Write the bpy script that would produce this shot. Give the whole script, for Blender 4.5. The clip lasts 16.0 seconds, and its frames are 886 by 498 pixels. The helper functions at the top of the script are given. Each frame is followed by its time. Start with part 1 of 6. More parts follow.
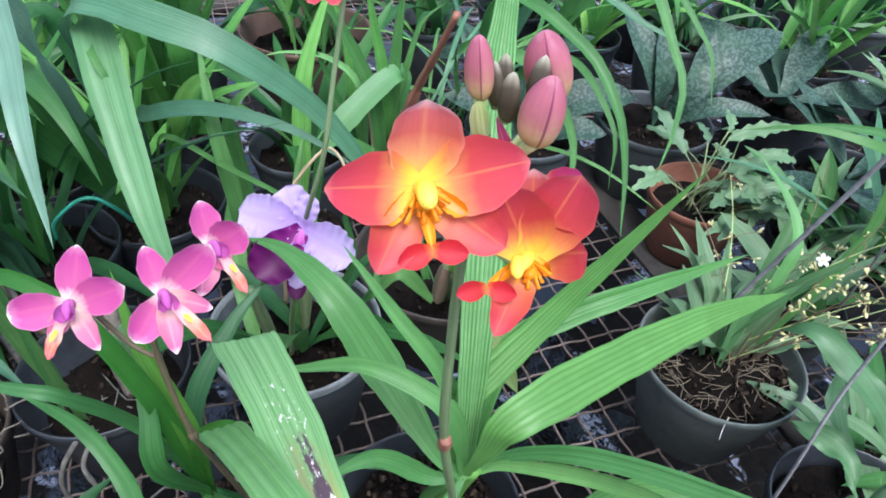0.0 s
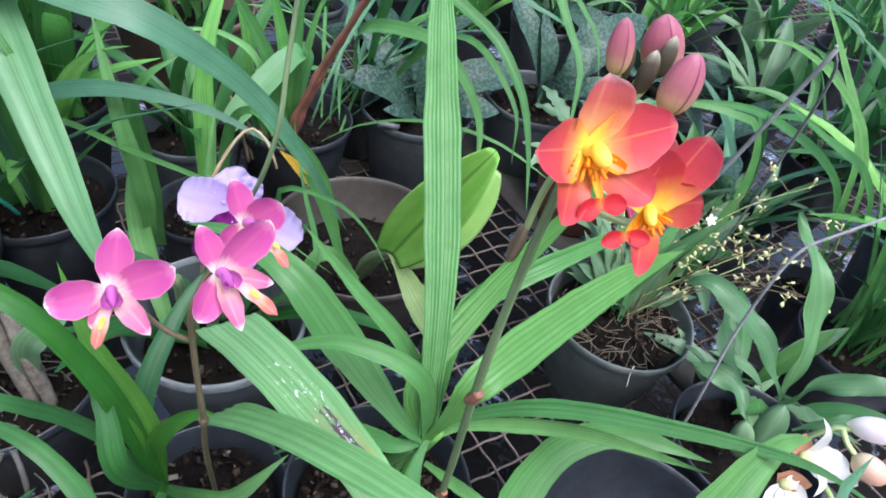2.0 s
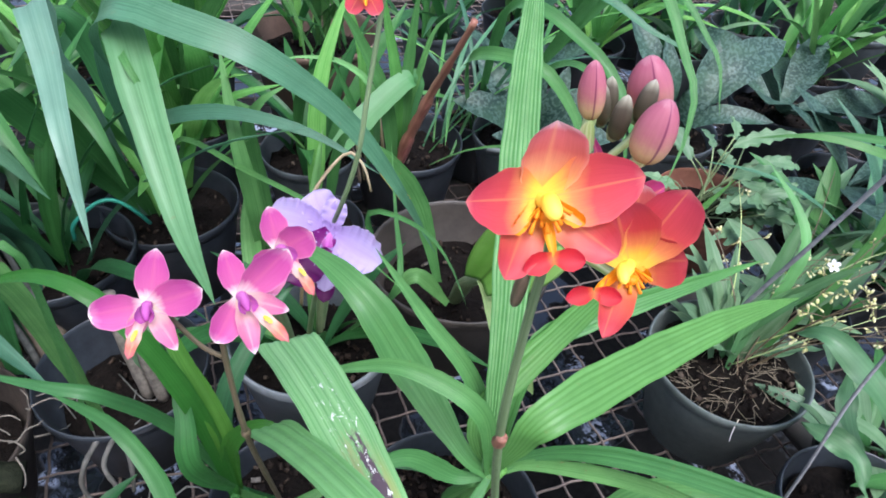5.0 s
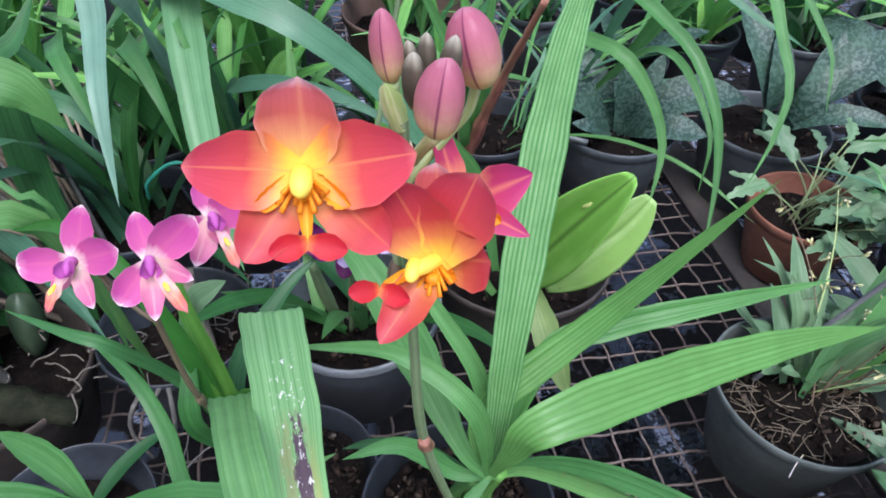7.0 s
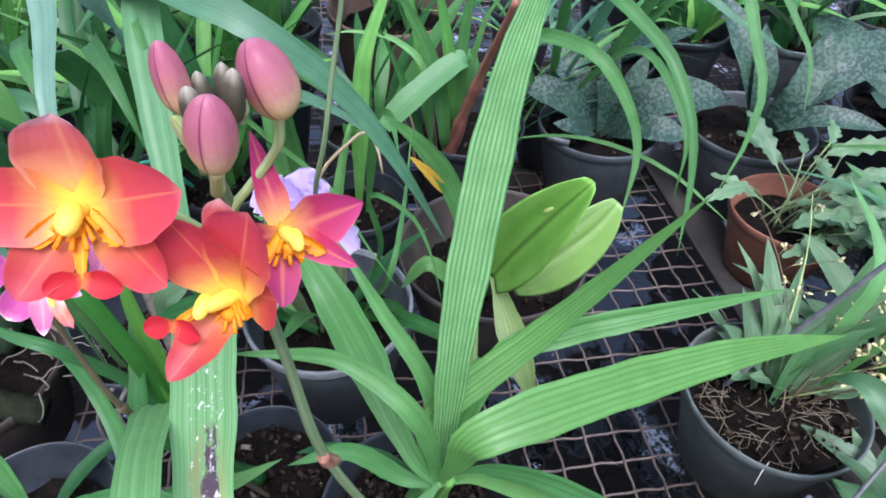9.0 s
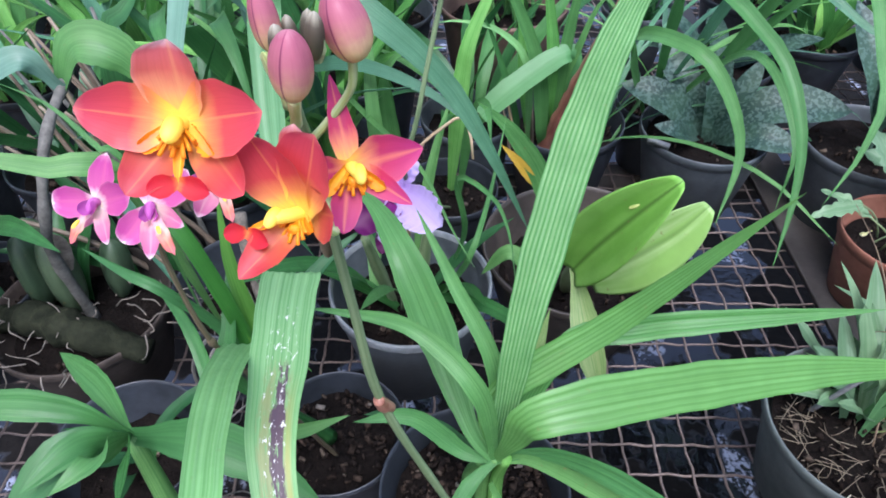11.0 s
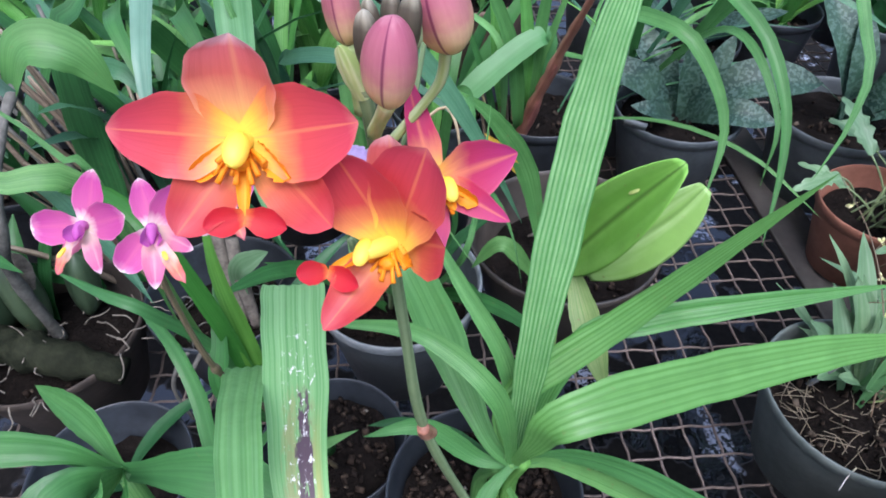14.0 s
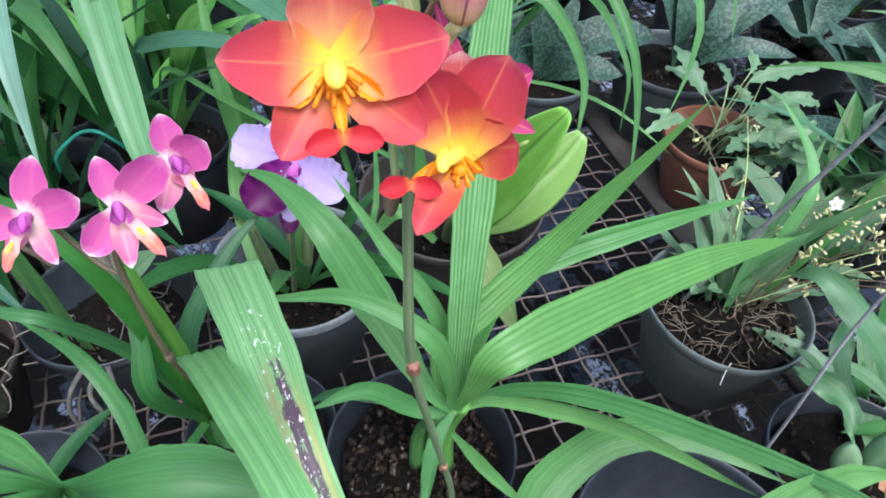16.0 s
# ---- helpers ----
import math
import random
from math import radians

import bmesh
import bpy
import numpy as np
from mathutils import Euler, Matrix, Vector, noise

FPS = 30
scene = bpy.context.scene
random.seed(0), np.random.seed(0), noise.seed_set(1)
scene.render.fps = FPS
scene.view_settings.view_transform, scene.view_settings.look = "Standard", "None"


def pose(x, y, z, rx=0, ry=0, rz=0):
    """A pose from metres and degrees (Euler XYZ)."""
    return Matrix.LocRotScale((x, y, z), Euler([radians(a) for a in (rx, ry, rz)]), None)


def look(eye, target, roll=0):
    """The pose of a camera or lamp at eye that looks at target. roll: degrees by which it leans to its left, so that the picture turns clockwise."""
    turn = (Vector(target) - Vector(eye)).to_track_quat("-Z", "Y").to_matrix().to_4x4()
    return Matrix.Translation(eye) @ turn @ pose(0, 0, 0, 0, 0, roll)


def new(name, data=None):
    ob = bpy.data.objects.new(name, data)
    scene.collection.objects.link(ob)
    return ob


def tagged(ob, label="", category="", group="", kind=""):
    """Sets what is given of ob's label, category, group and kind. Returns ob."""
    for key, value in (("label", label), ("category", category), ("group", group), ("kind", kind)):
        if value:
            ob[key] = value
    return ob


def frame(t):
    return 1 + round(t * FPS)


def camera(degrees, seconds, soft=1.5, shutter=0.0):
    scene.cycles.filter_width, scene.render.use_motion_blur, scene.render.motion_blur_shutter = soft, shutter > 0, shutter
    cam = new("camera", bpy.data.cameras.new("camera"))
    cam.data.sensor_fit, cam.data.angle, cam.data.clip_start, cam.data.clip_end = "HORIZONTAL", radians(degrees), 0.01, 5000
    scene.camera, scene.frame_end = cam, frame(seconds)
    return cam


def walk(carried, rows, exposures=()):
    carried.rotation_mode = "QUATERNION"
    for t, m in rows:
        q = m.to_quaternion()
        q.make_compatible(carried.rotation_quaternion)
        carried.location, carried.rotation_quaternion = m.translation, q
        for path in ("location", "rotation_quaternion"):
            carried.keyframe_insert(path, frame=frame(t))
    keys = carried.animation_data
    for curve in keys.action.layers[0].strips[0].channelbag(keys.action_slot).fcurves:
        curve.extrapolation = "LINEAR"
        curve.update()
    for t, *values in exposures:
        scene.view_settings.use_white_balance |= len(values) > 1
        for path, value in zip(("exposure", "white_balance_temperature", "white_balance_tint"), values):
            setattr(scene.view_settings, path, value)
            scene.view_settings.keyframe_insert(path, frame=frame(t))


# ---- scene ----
cam = camera(69.25, 16.0, soft=1.8)
PATH = [
    (0, (-0.37476, -0.45508, 0.65312), (-0.08710, 0.23473, -0.01127), 4.716),
    (0.5, (-0.38649, -0.45568, 0.65308), (-0.05757, 0.21260, -0.01416), 5.331),
    (1, (-0.40724, -0.45160, 0.65163), (-0.02254, 0.18581, -0.01600), 7.551),
    (1.5, (-0.42470, -0.44338, 0.65294), (0.01310, 0.15954, -0.01401), 10.966),
    (2, (-0.43580, -0.44333, 0.65307), (0.03414, 0.14021, -0.00924), 12.437),
    (2.5, (-0.44381, -0.44638, 0.65846), (0.04118, 0.12752, -0.00140), 13.865),
    (3, (-0.44689, -0.45113, 0.65609), (0.01395, 0.13907, -0.00670), 12.973),
    (3.5, (-0.44332, -0.45884, 0.65828), (-0.00358, 0.14696, -0.00477), 11.584),
    (4, (-0.43709, -0.46393, 0.65802), (-0.01611, 0.15702, -0.00319), 10.107),
    (4.5, (-0.41856, -0.46359, 0.66366), (-0.04134, 0.18629, 0.00385), 7.629),
    (5, (-0.40047, -0.45300, 0.65867), (-0.10043, 0.23528, -0.00183), 5.661),
    (7.5, (-0.32694, -0.45695, 0.64847), (-0.19991, 0.25901, -0.03801), 1.818),
    (8, (-0.32112, -0.46383, 0.65001), (-0.19230, 0.25091, -0.03741), 2.128),
    (8.5, (-0.31374, -0.46297, 0.65589), (-0.17354, 0.24684, -0.03441), 3.292),
    (9, (-0.29997, -0.45364, 0.65257), (-0.17646, 0.25857, -0.03845), 1.950),
    (9.5, (-0.28458, -0.43985, 0.64499), (-0.26096, 0.28086, -0.04784), -3.230),
    (12, (-0.29545, -0.48788, 0.65666), (-0.31935, 0.23011, -0.03898), -0.207),
    (12.5, (-0.29376, -0.46536, 0.65316), (-0.32371, 0.25513, -0.03965), -0.873),
    (13, (-0.28918, -0.43964, 0.64172), (-0.37516, 0.27639, -0.05104), -2.775),
    (13.5, (-0.30634, -0.43832, 0.63904), (-0.39250, 0.27408, -0.05742), -2.310),
    (14, (-0.31869, -0.44896, 0.64186), (-0.27839, 0.25570, -0.06654), -0.316),
    (14.5, (-0.32824, -0.46278, 0.64071), (-0.17723, 0.21880, -0.07528), 2.423),
    (15, (-0.33944, -0.46265, 0.63955), (-0.14538, 0.20433, -0.07981), 3.421),
    (15.5, (-0.35128, -0.45901, 0.64038), (-0.13025, 0.19669, -0.08156), 3.850),
    (16, (-0.35747, -0.46150, 0.64126), (-0.11342, 0.18498, -0.08158), 4.350),
]
walk(cam, [(t, look(eye, target, roll)) for t, eye, target, roll in PATH],
     [(0.0, 1.28, 6150, 16), (5.0, 1.28, 6150, 17.5), (7.5, 1.09, 6050, 22), (8.5, 1.17, 6000, 22), (9.5, 1.28, 6000, 21.5), (12.5, 1.28, 6000, 22.5),
      (13.2, 1.16, 6000, 21.5), (13.7, 1.16, 6000, 21), (14.6, 1.22, 6050, 20), (15.5, 1.26, 6100, 16.5), (16.0, 1.26, 6100, 15.5)])


# ---- light ----
world = bpy.data.worlds.new("sky")
scene.world = world
world.use_nodes = True
wn = world.node_tree.nodes
sky = wn.new("ShaderNodeTexSky")
sky.sky_type = "NISHITA"
sky.sun_disc = False
sky.sun_elevation = radians(62)
sky.sun_rotation = radians(200)
sky.air_density, sky.dust_density, sky.ozone_density = 1.2, 4.0, 1.0
world.node_tree.links.new(sky.outputs[0], wn["Background"].inputs[0])
wn["Background"].inputs[1].default_value = 0.135

sun = new("sun", bpy.data.lights.new("sun", "SUN"))
sun.data.energy = 2.1
sun.data.angle = radians(28)
sun.data.color = (0.95, 1.0, 1.03)
sun.matrix_world = look((0.5, -1.6, 3.4), (0, 0, 0))


# ---- materials ----
def material(name):
    m = bpy.data.materials.new(name)
    m.use_nodes = True
    n, l = m.node_tree.nodes, m.node_tree.links
    return m, n, l, n["Principled BSDF"]


def mixed(n, l, fac, a, b, how="MIX"):
    x = n.new("ShaderNodeMix")
    x.data_type, x.blend_type = "RGBA", how
    for socket, value in ((x.inputs[0], fac), (x.inputs[6], a), (x.inputs[7], b)):
        if isinstance(value, (int, float)):
            socket.default_value = value
        elif isinstance(value, tuple):
            socket.default_value = (*value[:3], 1)
        else:
            l.new(value, socket)
    return x.outputs[2]


def ramp(n, l, fac, stops):
    r = n.new("ShaderNodeValToRGB")
    e = r.color_ramp.elements
    while len(e) < len(stops):
        e.new(0.5)
    for el, (p, c) in zip(e, stops):
        el.position = p
        el.color = (*c, 1) if isinstance(c, tuple) else (c, c, c, 1)
    l.new(fac, r.inputs[0])
    return r.outputs[0]


def noised(n, l, vec, scale, detail=3.0, rough=0.55):
    t = n.new("ShaderNodeTexNoise")
    t.inputs["Scale"].default_value, t.inputs["Detail"].default_value, t.inputs["Roughness"].default_value = scale, detail, rough
    l.new(vec, t.inputs["Vector"])
    return t.outputs["Fac"]


def scaled(n, l, vec, s, offset=None):
    m = n.new("ShaderNodeVectorMath")
    m.operation = "MULTIPLY_ADD"
    l.new(vec, m.inputs[0])
    m.inputs[1].default_value = s
    if offset is not None:
        l.new(offset, m.inputs[2])
    return m.outputs[0]


def bumped(n, l, shader, height, strength, distance):
    b = n.new("ShaderNodeBump")
    b.inputs["Strength"].default_value, b.inputs["Distance"].default_value = strength, distance
    l.new(height, b.inputs["Height"])
    l.new(b.outputs[0], shader.inputs["Normal"])
    return b


def thin(n, l, m, shader, colour, amount):
    """Lets some light through, as leaves and petals do."""
    t = n.new("ShaderNodeBsdfTranslucent")
    l.new(colour, t.inputs[0])
    x = n.new("ShaderNodeMixShader")
    x.inputs[0].default_value = amount
    l.new(shader.outputs[0], x.inputs[1])
    l.new(t.outputs[0], x.inputs[2])
    l.new(x.outputs[0], n["Material Output"].inputs[0])


def leaf_material(name, dark, light, gloss=0.44, veins=36.0, relief=0.5, through_light=0.3, wear=0.25, midrib=0.0, stripes=0.0):
    m, n, l, p = material(name)
    tc, info = n.new("ShaderNodeTexCoord"), n.new("ShaderNodeObjectInfo")
    uv, place = tc.outputs["UV"], tc.outputs["Object"]
    rib = noised(n, l, scaled(n, l, uv, (veins, 1.2, 1), info.outputs["Random"]), 1.0, 2.0)
    blotch = noised(n, l, place, 38.0, 4.0)
    fine = noised(n, l, place, 420.0, 2.0)
    c = mixed(n, l, ramp(n, l, rib, [(0.38, 0.0), (0.62, 1.0)]), dark, light)
    if stripes:
        across = n.new("ShaderNodeTexWave")
        across.wave_type, across.bands_direction = "BANDS", "X"
        across.inputs["Scale"].default_value, across.inputs["Distortion"].default_value, across.inputs["Detail Scale"].default_value = stripes / 3.1416, 0.9, 0.4
        l.new(scaled(n, l, uv, (1.0, 1.6, 1)), across.inputs["Vector"])
        fine_rib = noised(n, l, scaled(n, l, uv, (70.0, 1.0, 1), info.outputs["Random"]), 1.0, 2.0)
        c = mixed(n, l, ramp(n, l, across.outputs["Fac"], [(0.15, 0.0), (0.6, 1.0)]), dark, light)
        c = mixed(n, l, ramp(n, l, fine_rib, [(0.4, 0.45), (0.62, 0.0)]), c, dark)
    c = mixed(n, l, ramp(n, l, blotch, [(0.35, 0.0), (0.75, 0.55)]), c, tuple(0.72 * a for a in dark))
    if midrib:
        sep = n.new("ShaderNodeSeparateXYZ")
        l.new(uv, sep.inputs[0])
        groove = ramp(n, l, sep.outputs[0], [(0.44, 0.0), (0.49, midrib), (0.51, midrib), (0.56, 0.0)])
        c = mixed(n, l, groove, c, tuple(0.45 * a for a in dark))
    shade = n.new("ShaderNodeHueSaturation")
    spread = n.new("ShaderNodeMapRange")
    l.new(info.outputs["Random"], spread.inputs[0])
    spread.inputs[3].default_value, spread.inputs[4].default_value = 0.8, 1.2
    l.new(spread.outputs[0], shade.inputs["Value"])
    hue = n.new("ShaderNodeMapRange")
    l.new(info.outputs["Random"], hue.inputs[0])
    hue.inputs[3].default_value, hue.inputs[4].default_value = 0.515, 0.485
    l.new(hue.outputs[0], shade.inputs["Hue"])
    l.new(c, shade.inputs["Color"])
    c = shade.outputs[0]
    # brown flecks and scars
    spots = noised(n, l, place, 150.0, 3.0, 0.7)
    c = mixed(n, l, ramp(n, l, spots, [(0.66, 0.0), (0.73, wear)]), c, (0.16, 0.13, 0.05))
    l.new(c, p.inputs["Base Color"])
    p.inputs["Specular IOR Level"].default_value = 0.34
    l.new(mixed(n, l, ramp(n, l, fine, [(0.3, 0.0), (0.7, 1.0)]), (gloss - 0.07,) * 3, (gloss + 0.1,) * 3), p.inputs["Roughness"])
    bumped(n, l, p, rib, relief, 0.0006)
    thin(n, l, m, p, c, through_light)
    return m


LEAF = leaf_material("fresh_leaf", (0.056, 0.188, 0.049), (0.108, 0.276, 0.082))
LEAF_RIBBED = leaf_material("ribbed_leaf", (0.112, 0.31, 0.082), (0.33, 0.56, 0.25), gloss=0.5, veins=15.0, relief=0.6, through_light=0.4, stripes=9.0)
LEAF_PLEAT = leaf_material("pleated_leaf", (0.052, 0.185, 0.040), (0.088, 0.255, 0.072), gloss=0.38, relief=0.3, stripes=7.0)
LEAF_MID = leaf_material("satin_green_leaf", (0.042, 0.158, 0.040), (0.066, 0.205, 0.058), veins=20.0, relief=0.3)
LEAF_GRASS = leaf_material("grass_green_leaf", (0.034, 0.140, 0.018), (0.052, 0.18, 0.028), veins=14.0, relief=0.2, wear=0.1)
LEAF_SMOOTH = leaf_material("smooth_satin_leaf", (0.058, 0.20, 0.062), (0.078, 0.235, 0.082), veins=14.0, relief=0.2, wear=0.1)
LEAF_SATIN = leaf_material("light_satin_leaf", (0.098, 0.29, 0.088), (0.145, 0.36, 0.135), veins=18.0)
LEAF_DARK = leaf_material("deep_green_leaf", (0.020, 0.096, 0.026), (0.038, 0.150, 0.044), veins=20.0, relief=0.3)
LEAF_BLUE = leaf_material("blue_green_leaf", (0.048, 0.150, 0.080), (0.086, 0.220, 0.124), gloss=0.34)
LEAF_PALE = leaf_material("silvery_leaf", (0.078, 0.205, 0.090), (0.108, 0.255, 0.122), gloss=0.4, veins=20.0, relief=0.3)
LEAF_ICE = leaf_material("pale_turquoise_leaf", (0.13, 0.27, 0.18), (0.18, 0.34, 0.24), gloss=0.36, veins=12.0, relief=0.3)
LEAF_LIME = leaf_material("bright_leaf", (0.10, 0.33, 0.06), (0.20, 0.48, 0.13), through_light=0.4)
LEAF_GREY = leaf_material("grey_green_leaf", (0.105, 0.215, 0.105), (0.165, 0.285, 0.160), gloss=0.45, veins=8.0, relief=0.25)
LEAF_WAVY = leaf_material("wavy_green_leaf", (0.070, 0.190, 0.070), (0.105, 0.240, 0.100), gloss=0.42, veins=8.0, relief=0.2, wear=0.15)
LEAF_BULB = leaf_material("dull_green_bulb", (0.026, 0.050, 0.026), (0.052, 0.085, 0.046), veins=9.0, through_light=0.0, wear=0.8)
LEAF_OLD = leaf_material("yellowing_leaf", (0.12, 0.22, 0.05), (0.21, 0.30, 0.09), wear=0.9)
LEAF_GOLD = leaf_material("dying_leaf", (0.45, 0.30, 0.03), (0.62, 0.46, 0.06), wear=0.6)
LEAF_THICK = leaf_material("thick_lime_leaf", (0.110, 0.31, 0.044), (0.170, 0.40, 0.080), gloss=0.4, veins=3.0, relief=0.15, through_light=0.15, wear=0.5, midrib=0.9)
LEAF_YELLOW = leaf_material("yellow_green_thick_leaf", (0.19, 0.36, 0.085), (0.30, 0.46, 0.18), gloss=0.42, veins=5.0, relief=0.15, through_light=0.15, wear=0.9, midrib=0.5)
LEAF_SPECK = leaf_material("speckled_leaf", (0.055, 0.19, 0.045), (0.115, 0.28, 0.085), wear=1.0)
STEM = leaf_material("stem_green", (0.13, 0.20, 0.09), (0.25, 0.32, 0.17), veins=6.0, through_light=0.05, wear=0.7)
STEM_PINK = leaf_material("stem_brownish", (0.105, 0.085, 0.050), (0.20, 0.145, 0.095), veins=6.0, through_light=0.05)
STALK = leaf_material("pale_stalk", (0.36, 0.50, 0.17), (0.56, 0.65, 0.36), veins=5.0, through_light=0.1, wear=0.1)
RED_STEM = leaf_material("red_brown_stem", (0.20, 0.082, 0.056), (0.36, 0.170, 0.120), veins=5.0, through_light=0.0)
PALE_STRAW = leaf_material("pale_straw", (0.24, 0.185, 0.10), (0.42, 0.35, 0.21), veins=5.0, through_light=0.05)
STRAW = leaf_material("dry_straw", (0.15, 0.12, 0.08), (0.33, 0.28, 0.20), veins=5.0, through_light=0.05)


def mottled_material():
    m, n, l, p = material("mottled_leaf")
    tc = n.new("ShaderNodeTexCoord")
    place = tc.outputs["Object"]
    big = noised(n, l, place, 185.0, 3.0, 0.6)
    c = mixed(n, l, ramp(n, l, big, [(0.50, 0.0), (0.535, 1.0)]), (0.011, 0.037, 0.027), (0.052, 0.095, 0.078))
    c = mixed(n, l, ramp(n, l, noised(n, l, place, 25.0), [(0.4, 0.0), (0.75, 0.5)]), c, (0.05, 0.11, 0.06))
    l.new(c, p.inputs["Base Color"])
    p.inputs["Roughness"].default_value = 0.5
    p.inputs["Specular IOR Level"].default_value = 0.3
    bumped(n, l, p, big, 0.3, 0.0006)
    thin(n, l, m, p, c, 0.1)
    return m


MOTTLED = mottled_material()


def burnt_material():
    """A ribbed leaf, scorched purple-brown down its middle with chalky flecks."""
    m, n, l, p = material("scorched_leaf")
    tc = n.new("ShaderNodeTexCoord")
    uv, place = tc.outputs["UV"], tc.outputs["Object"]
    rib = noised(n, l, scaled(n, l, uv, (40.0, 1.5, 1)), 1.0, 2.0)
    c = mixed(n, l, ramp(n, l, rib, [(0.32, 0.0), (0.68, 1.0)]), (0.086, 0.25, 0.070), (0.21, 0.41, 0.17))
    sep = n.new("ShaderNodeSeparateXYZ")
    l.new(uv, sep.inputs[0])
    along = ramp(n, l, sep.outputs[1], [(0.36, 0.0), (0.50, 1.0), (0.72, 1.0), (0.83, 0.0)])
    across = ramp(n, l, sep.outputs[0], [(0.40, 0.0), (0.54, 1.0), (0.66, 1.0), (0.80, 0.0)])
    wide = ramp(n, l, sep.outputs[0], [(0.12, 0.0), (0.35, 1.0), (0.70, 1.0), (0.88, 0.0)])
    ragged = noised(n, l, scaled(n, l, uv, (11.0, 30.0, 1)), 1.0, 5.0, 0.7)
    soft_edge = ramp(n, l, ragged, [(0.38, 0.2), (0.58, 1.0)])
    tan = mixed(n, l, 1.0, mixed(n, l, 1.0, along, wide, "MULTIPLY"), soft_edge, "MULTIPLY")
    mask = mixed(n, l, 1.0, mixed(n, l, 1.0, along, across, "MULTIPLY"), soft_edge, "MULTIPLY")
    c = mixed(n, l, ramp(n, l, tan, [(0.18, 0.0), (0.55, 0.75)]), c, (0.24, 0.25, 0.10))
    band = ramp(n, l, sep.outputs[0], [(0.74, 0.0), (0.80, 0.8), (0.86, 0.8), (0.92, 0.0)])
    c = mixed(n, l, mixed(n, l, 1.0, band, ramp(n, l, sep.outputs[1], [(0.47, 0.0), (0.58, 1.0), (0.68, 1.0), (0.78, 0.0)]), "MULTIPLY"), c, (0.30, 0.30, 0.085))
    c = mixed(n, l, ramp(n, l, mask, [(0.24, 0.0), (0.36, 1.0)]), c, (0.075, 0.048, 0.060))
    chalk = ramp(n, l, noised(n, l, scaled(n, l, uv, (12.0, 75.0, 1)), 1.0, 4.0, 0.7), [(0.58, 0.0), (0.62, 1.0)])
    near = ramp(n, l, sep.outputs[1], [(0.42, 0.0), (0.53, 1.0), (0.82, 1.0), (0.94, 0.0)])
    middle = ramp(n, l, sep.outputs[0], [(0.15, 0.0), (0.35, 0.7), (0.5, 1.0), (0.72, 1.0), (0.85, 0.0)])
    flecks = mixed(n, l, 1.0, mixed(n, l, 1.0, chalk, near, "MULTIPLY"), middle, "MULTIPLY")
    c = mixed(n, l, ramp(n, l, flecks, [(0.35, 0.0), (0.6, 1.0)]), c, (0.66, 0.66, 0.62))
    l.new(c, p.inputs["Base Color"])
    p.inputs["Roughness"].default_value = 0.5
    bumped(n, l, p, rib, 0.5, 0.0006)
    thin(n, l, m, p, c, 0.2)
    return m


BURNT = burnt_material()


def petal_material(name, stops, stripe, edge, stripe_amount=0.5, edge_amount=0.35, gloss=0.45, half=0.10, wobble=0.22):
    """Colour from the base of the petal to its tip, a paler midrib and rim, fine veins."""
    m, n, l, p = material(name)
    tc = n.new("ShaderNodeTexCoord")
    uv = tc.outputs["UV"]
    sep = n.new("ShaderNodeSeparateXYZ")
    l.new(uv, sep.inputs[0])
    wob = noised(n, l, scaled(n, l, uv, (5.0, 3.0, 1)), 1.0, 3.0)
    add = n.new("ShaderNodeMath")
    add.operation = "MULTIPLY_ADD"
    l.new(wob, add.inputs[0])
    add.inputs[1].default_value = wobble
    l.new(sep.outputs[1], add.inputs[2])
    sub = n.new("ShaderNodeMath")
    sub.operation = "SUBTRACT"
    l.new(add.outputs[0], sub.inputs[0])
    sub.inputs[1].default_value = wobble / 2
    c = ramp(n, l, sub.outputs[0], stops)
    mid = ramp(n, l, sep.outputs[0], [(0.5 - half, 0.0), (0.495, stripe_amount), (0.505, stripe_amount), (0.5 + half, 0.0)])
    c = mixed(n, l, mid, c, stripe)
    rim = ramp(n, l, sep.outputs[0], [(0.0, edge_amount), (0.05, 0.0), (0.95, 0.0), (1.0, edge_amount)])
    c = mixed(n, l, rim, c, edge)
    vein = noised(n, l, scaled(n, l, uv, (46.0, 2.0, 1)), 1.0, 2.0)
    c = mixed(n, l, ramp(n, l, vein, [(0.35, 0.22), (0.65, 0.0)]), c, mixed(n, l, 1.0, c, (0.72, 0.55, 0.6), "MULTIPLY"))
    l.new(c, p.inputs["Base Color"])
    p.inputs["Roughness"].default_value = gloss
    p.inputs["Specular IOR Level"].default_value = 0.3
    bumped(n, l, p, vein, 0.35, 0.0002)
    thin(n, l, m, p, c, 0.42)
    return m


RED = (0.64, 0.075, 0.080)
ORANGE_PETAL = petal_material("orange_petal", [(0.0, (0.95, 0.80, 0.12)), (0.14, (0.93, 0.66, 0.09)), (0.30, (0.80, 0.29, 0.10)), (0.50, RED), (0.9, (0.57, 0.058, 0.095)), (1.0, (0.68, 0.17, 0.18))], (0.86, 0.34, 0.13), (0.74, 0.22, 0.20), 0.42, 0.16, 0.36, 0.03, 0.12)
ORANGE_HOOD = petal_material("orange_hood_sepal", [(0.0, (0.95, 0.78, 0.14)), (0.16, (0.92, 0.60, 0.14)), (0.38, (0.82, 0.36, 0.16)), (0.65, (0.66, 0.14, 0.11)), (0.88, (0.64, 0.14, 0.15)), (1.0, (0.84, 0.56, 0.58))], (0.86, 0.46, 0.18), (0.84, 0.44, 0.40), 0.25, 0.3, 0.36, 0.06, 0.12)
